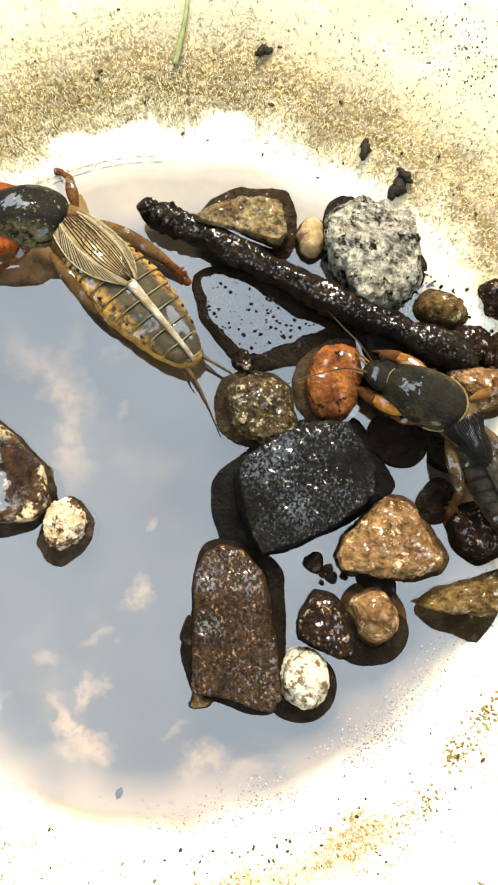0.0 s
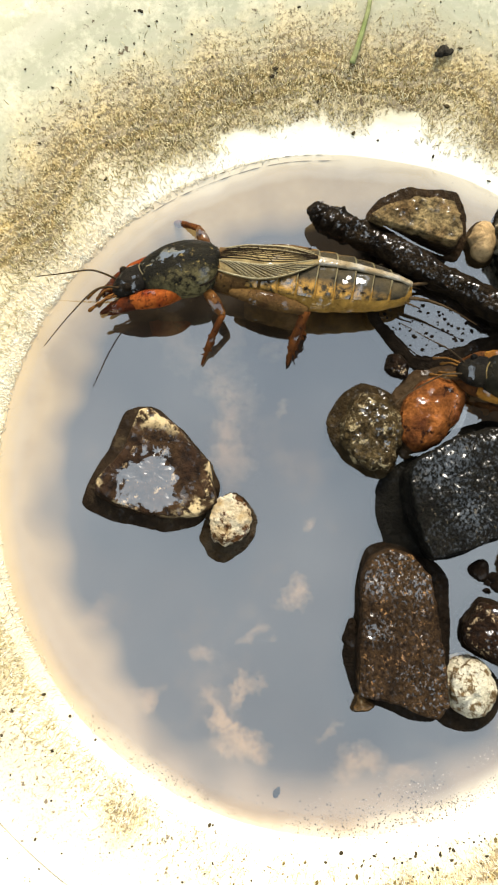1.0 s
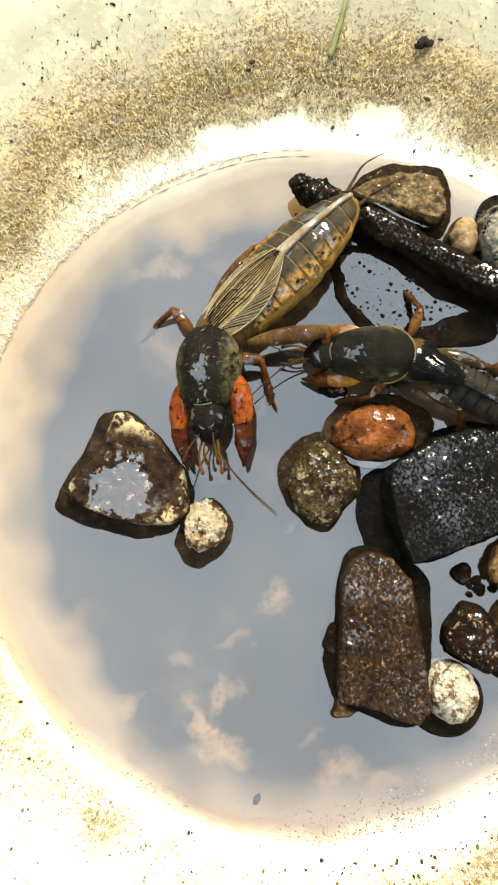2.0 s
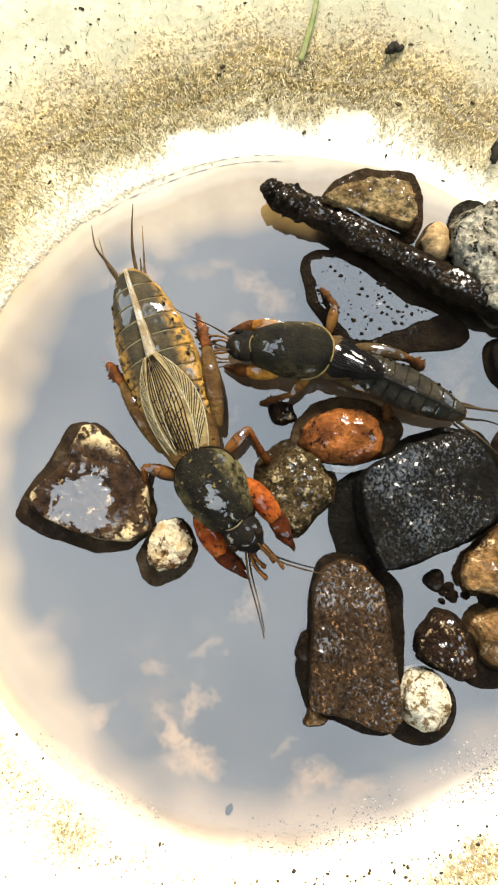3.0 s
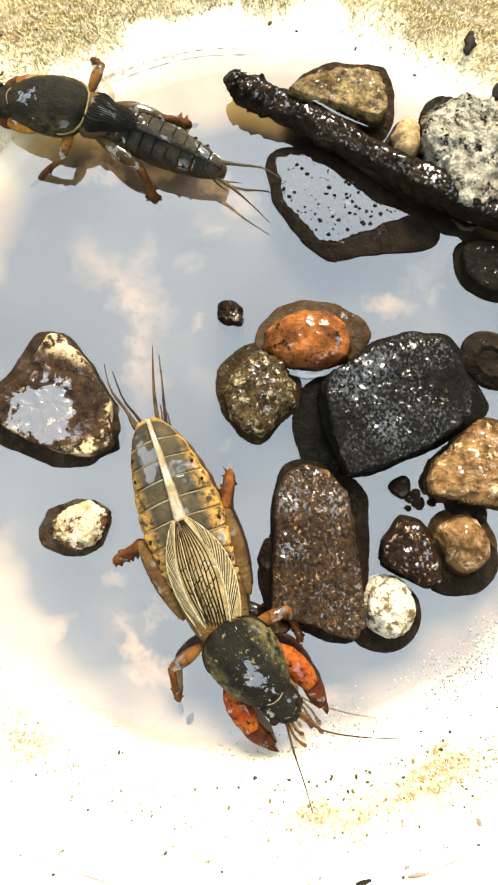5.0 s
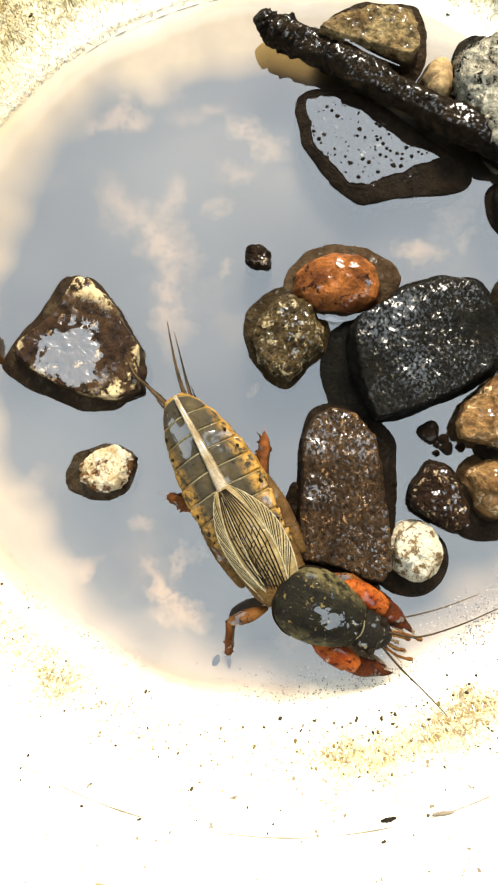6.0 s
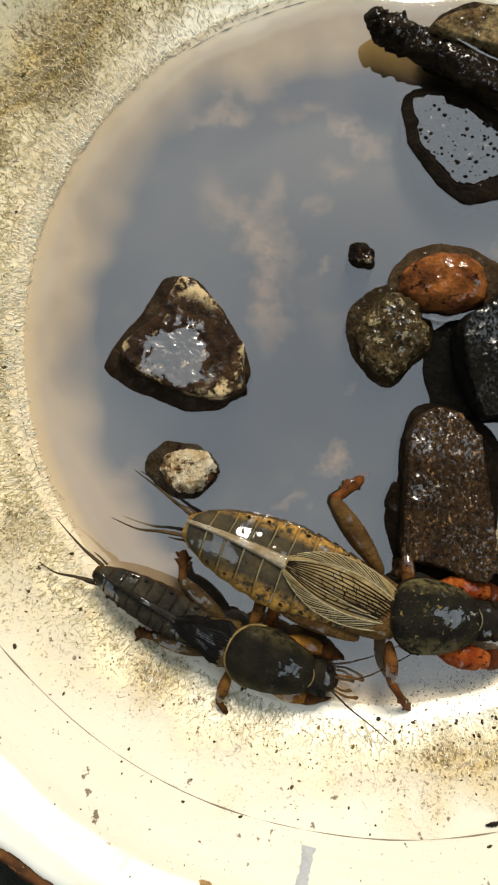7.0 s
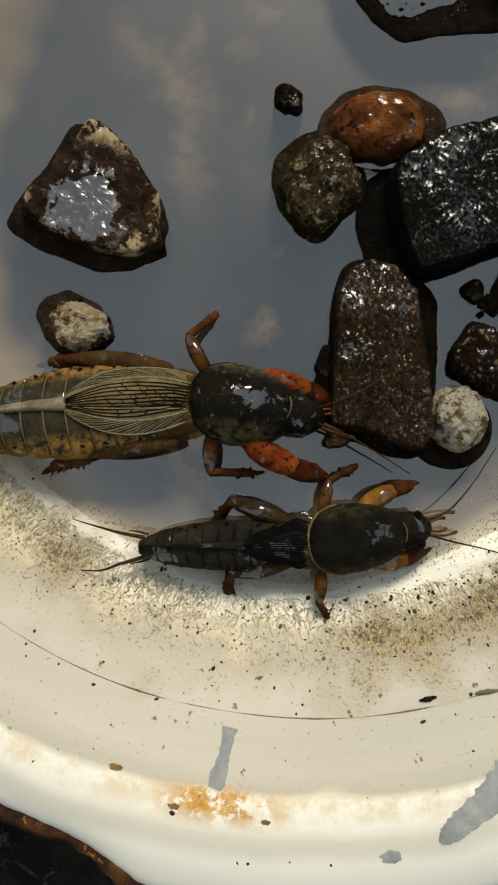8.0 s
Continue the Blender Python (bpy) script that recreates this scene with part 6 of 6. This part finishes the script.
        tagged(part("pale_rib", bm2, look_of["rib" if k > 0.9 else "vein"], wing, "pale stiff wing rib"), kind="stuff")
        tagged(part("vein_net", bm, look_of["vein"], wing, "dark raised wing veins"), kind="stuff")
    # hind wings folded to a narrow tail over the back
    bm = bmesh.new()
    loops = []
    for n in range(26):
        t = n / 25
        x = -wing_length * 0.80 - (length - wing_length * 0.80 - 0.1) * t
        bw, bz, bu, _ = along(belly_table, x)
        wide = (1.25 - 0.98 * t ** 0.55) * k * (1.0 if k > 0.9 else 0.62)
        y = 0.9 * math.sin(2.2 * t) * k * 0.5
        z = (bz + bu + 0.42 + 0.2 * min(1.0, 4 * t)) * k
        loops.append([(x * k, y + wide, z - 0.25 * k), (x * k, y + wide * 0.45, z + 0.30 * k), (x * k, y + wide * 0.1, z + 0.12 * k), (x * k, y - wide * 0.3, z + 0.38 * k), (x * k, y - wide * 0.75, z + 0.15 * k), (x * k, y - wide, z - 0.3 * k), (x * k, y, z - 0.5 * k)])
    rings(bm, loops)
    part("folded_wing_tail", bm, look_of["tail"], body, "hind wings folded to a narrow pale tail")
    # tail bristles
    for s in (-1, 1):
        bm = bmesh.new()
        path = smooth_path([(-(length - 0.8) * k, 1.3 * s * k, 2.2 * k), (-(length + 2.5) * k, 2.1 * s * k, 2.6 * k), (-(length + 5.6) * k, 3.0 * s * k, 2.2 * k), (-(length + 9.5) * k, (3.5 + 0.6 * s) * s * k, 0.8 * k)], 7)
        tube(bm, path, [(0.32 - 0.013 * j) * k for j in range(len(path))], 7)
        tail = part("tail_bristle", bm, look_of["hair"], belly, "long tapering tail bristle")
        bm = bmesh.new()
        tube(bm, smooth_path([(-(length - 1.2) * k, 1.7 * s * k, 1.8 * k), (-(length + 0.2) * k, 2.1 * s * k, 1.6 * k), (-(length + 1.6) * k, 2.3 * s * k, 1.2 * k)], 5), [0.22 * k - 0.016 * j * k for j in range(11)], 5)
        part("tail_spur", bm, look_of["hair"], belly)
    # walking legs
    for s, side in ((1, "L"), (-1, "R")):
        moving["mid" + side] = walking_leg(look_of, "mid_leg", (1.0 * k, 3.4 * s * k, 2.2 * k), 5.0 * k, 6.4 * k, 0.95 * k, body)
        moving["hind" + side] = walking_leg(look_of, "hind_leg", (-3.2 * k, 4.5 * s * k * w, 2.5 * k), (10.8 if k > 0.9 else 8.4) * k, (6.4 if k > 0.9 else 5.2) * k, 1.36 * k, body)
    return body, moving


big_cricket, big_parts = mole_cricket(BIG, "large olive-brown mole cricket with straw-coloured veined wings, wading", 1.0, 15.0, 28.6, 1.0)
small_cricket, small_parts = mole_cricket(SMALL, "smaller blackish mole cricket with short dark wings, wet", 0.86, 9.5, 24.0, 0.62, 1.15)


# ---- what moves ----
def motions():
    mm = MM
    # x, y, height, heading of the belly, turn of the shield
    big = [(0.0, -13.6, 35.2, 0, 135.4, 44), (0.2, -17.6, 31.4, 0, 151.0, 33), (0.5, -18.7, 28.8, 0, 161.1, 28), (1.0, -15.7, 26.6, 0, 177.6, 21),
           (1.2, -14.5, 23.7, 0, 186.0, 22), (1.5, -10.0, 20.0, 0, 203.7, 33), (1.7, -10.4, 20.0, 0, 210.3, 45), (2.25, -10.8, 11.3, 0, 254.0, 38),
           (2.8, -7.6, 2.5, 0, 291.2, 14.8), (3.0, -7.9, 2.5, 0, 295.0, 10.6), (3.5, -6.7, -2.6, 0, 294.4, -9.7), (4.0, -1.8, -12.3, 0, 296.5, -10.1),
           (4.5, 1.4, -28.5, 0, 292.5, -1.5), (4.7, 1.8, -30.6, 0, 292.5, 11.8), (5.8, 6.5, -32.8, 0, 304.4, 22.8), (6.0, 7.3, -33.8, 0, 304.3, 34.2),
           (6.2, 8.0, -35.0, 0, 306.1, 44.5), (6.5, 7.7, -37.0, 0, 320.6, 32.8), (6.8, 7.2, -36.7, 0, 338.4, 17), (7.0, 7.7, -37.5, 0, 342.3, 19.3),
           (7.2, 7.2, -37.4, 0, 344.2, 16), (7.5, 2.4, -36.1, 0, 349.9, 3.0), (7.8, -3.3, -32.6, 0, 361.6, -9.7), (8.0, -6.9, -29.3, 0, 370.0, -12.4)]
    lean = [(0.0, 16), (0.5, 27), (1.0, 33), (1.7, 26), (2.8, 14), (3.5, 10), (4.5, 0), (6.0, 5), (6.6, -2), (7.0, -11), (7.5, -11), (8.0, -12)]
    walk(big_cricket, [(t, pose(x * mm, y * mm, (z + 2.0) * mm, along(lean, t)[0], 0, a)) for t, x, y, z, a, _ in big])
    walk(big_parts["shield"], [(t, pose(0, 0, 0, 0, 0, s)) for t, *_, s in big])
    small = [(0.0, 43.7, 9.0, 1.5, 117.1, 34.5), (0.5, 38.3, 7.8, 2.0, 126.4, 27.1), (1.0, 33.7, 13.5, 1.5, 138.1, 32.7), (1.5, 20.2, 14.3, 1.0, 155.6, 25.7),
             (1.7, 17.7, 15.7, 0.8, 154.9, 28), (2.8, 9.6, 17.9, 0.5, 155.9, 14.8), (3.0, 8.3, 17.8, 0.5, 159.2, 17), (3.5, 8.5, 17.2, 0.5, 155.5, 18),
             (4.0, 4.3, 24.8, 0.2, 136.1, -4.7), (4.5, -4.7, 31.3, 0, 131.5, 0.6), (4.7, -10.1, 34.3, 0, 131.2, 11.3), (5.1, -24.1, 36.1, 0.2, 175, 14),
             (5.5, -36.1, 24.1, 0.3, 228, 10), (5.85, -44.1, 6.1, 0.3, 260, 2), (6.2, -40.2, -14.0, 0, 280.1, 0), (6.5, -33.6, -28.3, 0, 284.2, 12.0),
             (6.65, -25.4, -33.9, 0, 307, 8), (6.8, -17.5, -40.2, 0, 328.1, 6), (7.0, -11.7, -43.3, 0, 338.3, 7.3), (7.2, -10.0, -45.1, 0, 338.8, 8.7),
             (7.5, -8.2, -46.4, 0, 335.7, 17.4), (7.8, 1.1, -45.2, 0, 361.4, 4.6), (8.0, 7.7, -44.1, 0, 366.7, 5.0)]
    walk(small_cricket, [(t, pose(x * mm, y * mm, (z + 1.5) * mm, 0, 0, a)) for t, x, y, z, a, _ in small])
    walk(small_parts["shield"], [(t, pose(0, 0, 0, 0, 0, s)) for t, *_, s in small])

    def legs(parts, name, rows):
        """Rows of seconds, turn of the thigh, turn of the shin on it; the legs stay level while the body leans."""
        leg, shin = parts[name]
        tilt = lean if parts is big_parts else [(0.0, 0), (8.0, 0)]
        hip, knee = leg.matrix_basis.translation.copy(), shin.matrix_basis.translation.copy()
        walk(leg, [(t, pose(*hip, -along(tilt, t)[0]) @ pose(0, 0, 0, 0, 0, a)) for t, a, _ in rows])
        walk(shin, [(t, pose(*knee, 0, 0, b)) for t, _, b in rows])

    legs(big_parts, "hindR", [(0, -164, -6), (0.5, -168, 8), (1.0, -173, -3), (1.5, -174, -23), (1.7, -172, -26), (2.8, -172, 25), (3.0, -171, 9), (3.5, -183, 87),
                              (4.0, -178, 67), (4.5, -172, 142), (4.7, -170, 119), (5.8, -179, 54), (6.0, -180, 37), (6.5, -180, 100), (7.0, -179, 97), (7.5, -169, 55), (8.0, -179, 14)])
    legs(big_parts, "hindL", [(0, 176, 20), (0.25, 180, -24), (0.5, 186, -71), (1.0, 172, -99), (1.5, 148, -149), (1.7, 134, -147), (2.2, 150, -70), (2.8, 162, 10), (3.0, 168, 6), (3.5, 172, 23),
                              (4.0, 167, 7), (4.5, 169, -1), (4.7, 177, -24), (5.8, 166, -6), (6.0, 178, -31), (6.5, 170, -80), (7.0, 146, -87), (7.25, 156, -40), (7.5, 166, 9), (8.0, 168, 6)])
    legs(big_parts, "midR", [(0, -30, 32), (0.5, -46, 58), (1.0, -62, 35), (1.5, -56, 82), (1.7, -71, 85), (2.8, -132, 60), (3.0, -124, 100), (3.5, -124, 101), (4.0, -104, 68),
                             (4.5, -102, 76), (4.7, -82, 57), (5.8, -68, 64), (6.0, -100, 65), (6.5, -56, 43), (7.0, -65, 31), (7.5, -53, 26), (8.0, -96, 89)])
    legs(big_parts, "midL", [(0, 98, -40), (0.5, 139, -86), (1.0, 130, -65), (1.5, 149, -73), (1.7, 137, -69), (2.8, 138, -112), (3.0, 117, -106), (3.5, 118, -109), (4.0, 94, -81),
                             (4.5, 98, -94), (4.7, 98, -94), (5.8, 70, -57), (6.0, 68, -40), (6.5, 66, -47), (7.0, 114, -110), (7.5, 80, -60), (8.0, 110, -67)])
    legs(small_parts, "midL", [(0, 70, -50), (0.5, 90, -72), (1.0, 70, -50), (1.5, 88, -70), (1.7, 80, -60), (2.8, 76, -40), (3.0, 72, -40), (3.5, 84, -50), (4.0, 62, -22), (4.5, 57, -8), (4.7, 70, -30),
                               (5.1, 96, -60), (5.5, 66, -40), (5.85, 92, -66), (6.2, 78, -50), (6.5, 66, -60), (6.8, 84, -70), (7.0, 92, -70), (7.5, 80, -60), (8.0, 74, -50)])
    legs(small_parts, "midR", [(0, -92, 60), (0.5, -80, 50), (1.0, -96, 64), (1.5, -84, 44), (1.7, -84, 48), (2.8, -84, 44), (3.0, -79, 40), (3.5, -86, 44), (4.0, -104, 60), (4.5, -125, 58), (4.7, -112, 60),
                               (5.1, -84, 56), (5.5, -104, 70), (5.85, -76, 40), (6.2, -56, 20), (6.5, -42, 6), (6.8, -70, 30), (7.0, -83, 45), (7.5, -92, 20), (8.0, -97, 33)])
    legs(small_parts, "hindL", [(0, 166, -24), (0.5, 172, -50), (1.0, 164, -20), (1.5, 172, -40), (1.7, 174, -44), (2.8, 186, -60), (3.0, 188, -70), (3.5, 184, -66), (4.0, 178, -70), (4.5, 175, -65), (4.7, 172, -56),
                                (5.1, 166, -20), (5.5, 176, -60), (5.85, 170, -30), (6.2, 176, -10), (6.5, 178, -14), (6.8, 170, -30), (7.0, 165, -40), (7.5, 162, 20), (8.0, 158, 71)])
    legs(small_parts, "hindR", [(0, -170, 34), (0.5, -164, 20), (1.0, -172, 40), (1.5, -166, 18), (1.7, -168, 16), (2.8, -166, 6), (3.0, -166, 0), (3.5, -170, 12), (4.0, -168, 10), (4.5, -166, 4), (4.7, -168, 16),
                                (5.1, -172, 40), (5.5, -162, 10), (5.85, -168, 30), (6.2, -120, -40), (6.5, -98, -76), (6.8, -150, 0), (7.0, -170, 20), (7.5, -172, 50), (8.0, -173, 71)])

    def digs(parts, name, rows):
        at = parts[name].matrix_basis.translation.copy()
        walk(parts[name], [(t, pose(*at, 0, 0, a)) for t, a in rows])

    digs(big_parts, "digL", [(0, 8), (0.5, 2), (1.0, -8), (1.5, 4), (2.8, 8), (3.0, 6), (3.5, 2), (4.0, 0), (4.5, 4), (5.8, 2), (6.0, -4), (6.5, 4), (7.0, 0), (7.5, -18), (8.0, -4)])
    digs(big_parts, "digR", [(0, -6), (0.5, -8), (1.0, 2), (1.5, -6), (2.8, -8), (3.0, -6), (3.5, 4), (4.0, -4), (4.5, -6), (5.8, -20), (6.0, -9), (6.5, -6), (7.0, -8), (7.5, -26), (8.0, -20)])
    digs(small_parts, "digL", [(0, 6), (1.0, -4), (1.5, 8), (3.0, 6), (3.5, 4), (4.0, 10), (4.5, 6), (5.2, -6), (5.8, 10), (6.5, 0), (7.0, 6), (7.5, 10), (8.0, 22)])
    digs(small_parts, "digR", [(0, -8), (1.0, 4), (1.5, -6), (3.0, -4), (3.5, -6), (4.0, 2), (4.5, 6), (5.2, -10), (5.8, 4), (6.5, -8), (7.0, -4), (7.5, -8), (8.0, -6)])

    def slide(ob, rows):
        walk(ob, [(t, pose(x * mm, y * mm, 0, 0, 0, a)) for t, x, y, a in rows])

    slide(tri_stone, [(0, -21.9, -1.7, 0), (1.7, -22.1, -1.8, -1), (2.8, -23.2, -2.9, -7), (3.5, -23.4, -2.8, -6), (4.0, -23.0, -2.8, -12), (4.5, -22.4, -3.6, -11), (6.0, -22.6, -3.8, -11), (6.5, -22.4, -4.6, -9), (8.0, -22.2, -4.6, -9)])
    slide(small_pebble, [(0, -10.9, -8.3, 0), (1.7, -11.1, -8.2, 0), (2.8, -12.0, -9.8, -10), (3.0, -12.2, -10.1, -12), (3.5, -16.0, -14.2, -30), (4.0, -16.6, -17.2, -45), (4.5, -17.7, -19.6, -55),
                         (5.8, -18.2, -20.2, -55), (6.2, -18.6, -20.4, -60), (6.5, -19.8, -20.6, -75), (7.0, -20.7, -21.1, -80), (7.5, -23.0, -20.0, -95), (8.0, -23.2, -20.2, -100)])
    slide(grey_stone, [(0, 16.0, 9.0, 55), (0.5, 10.5, 7.7, 28), (1.0, 7.9, 6.4, 18), (1.5, 3.6, -0.2, 12), (1.7, 3.7, -0.8, 10), (2.8, 4.4, -0.4, 0), (8.0, 4.4, -0.4, 0)])
    slide(red_stone, [(0, 26.6, 14.4, 80), (0.5, 19.2, 11.9, 70), (1.0, 16.4, 10.3, 55), (1.5, 12.3, 6.6, 12), (1.7, 12.3, 6.9, 6), (2.8, 11.7, 7.6, 0), (8.0, 12.0, 7.5, 0)])
    slide(nub_stone, [(0, 14.0, 17.0, 0), (0.5, 13.1, 16.4, 0), (1.0, 12.1, 16.5, 10), (2.8, 2.6, 10.2, 40), (3.5, 3.0, 9.8, 40), (4.0, 0.6, 10.4, 20), (8.0, 0.5, 10.2, 20)])
    slide(stick, [(0, -1.3, 38.4, 0), (0.5, -1.6, 38.0, 0), (1.0, -1.6, 37.6, 0), (1.5, -1.3, 41.4, 0), (8.0, -1.1, 41.4, 0)])
    slide(tan_stone, [(0, 14.8, 39.2, 0), (1.0, 14.8, 39.4, 0), (1.5, 15.0, 42.4, 0), (8.0, 15.2, 42.5, 0)])
    slide(flat_stone, [(0, 17.0, 24.0, 0), (1.0, 17.4, 24.2, 0), (1.5, 15.8, 26.6, 0), (2.8, 15.3, 27.2, 0), (8.0, 15.4, 27.3, 0)])


motions()
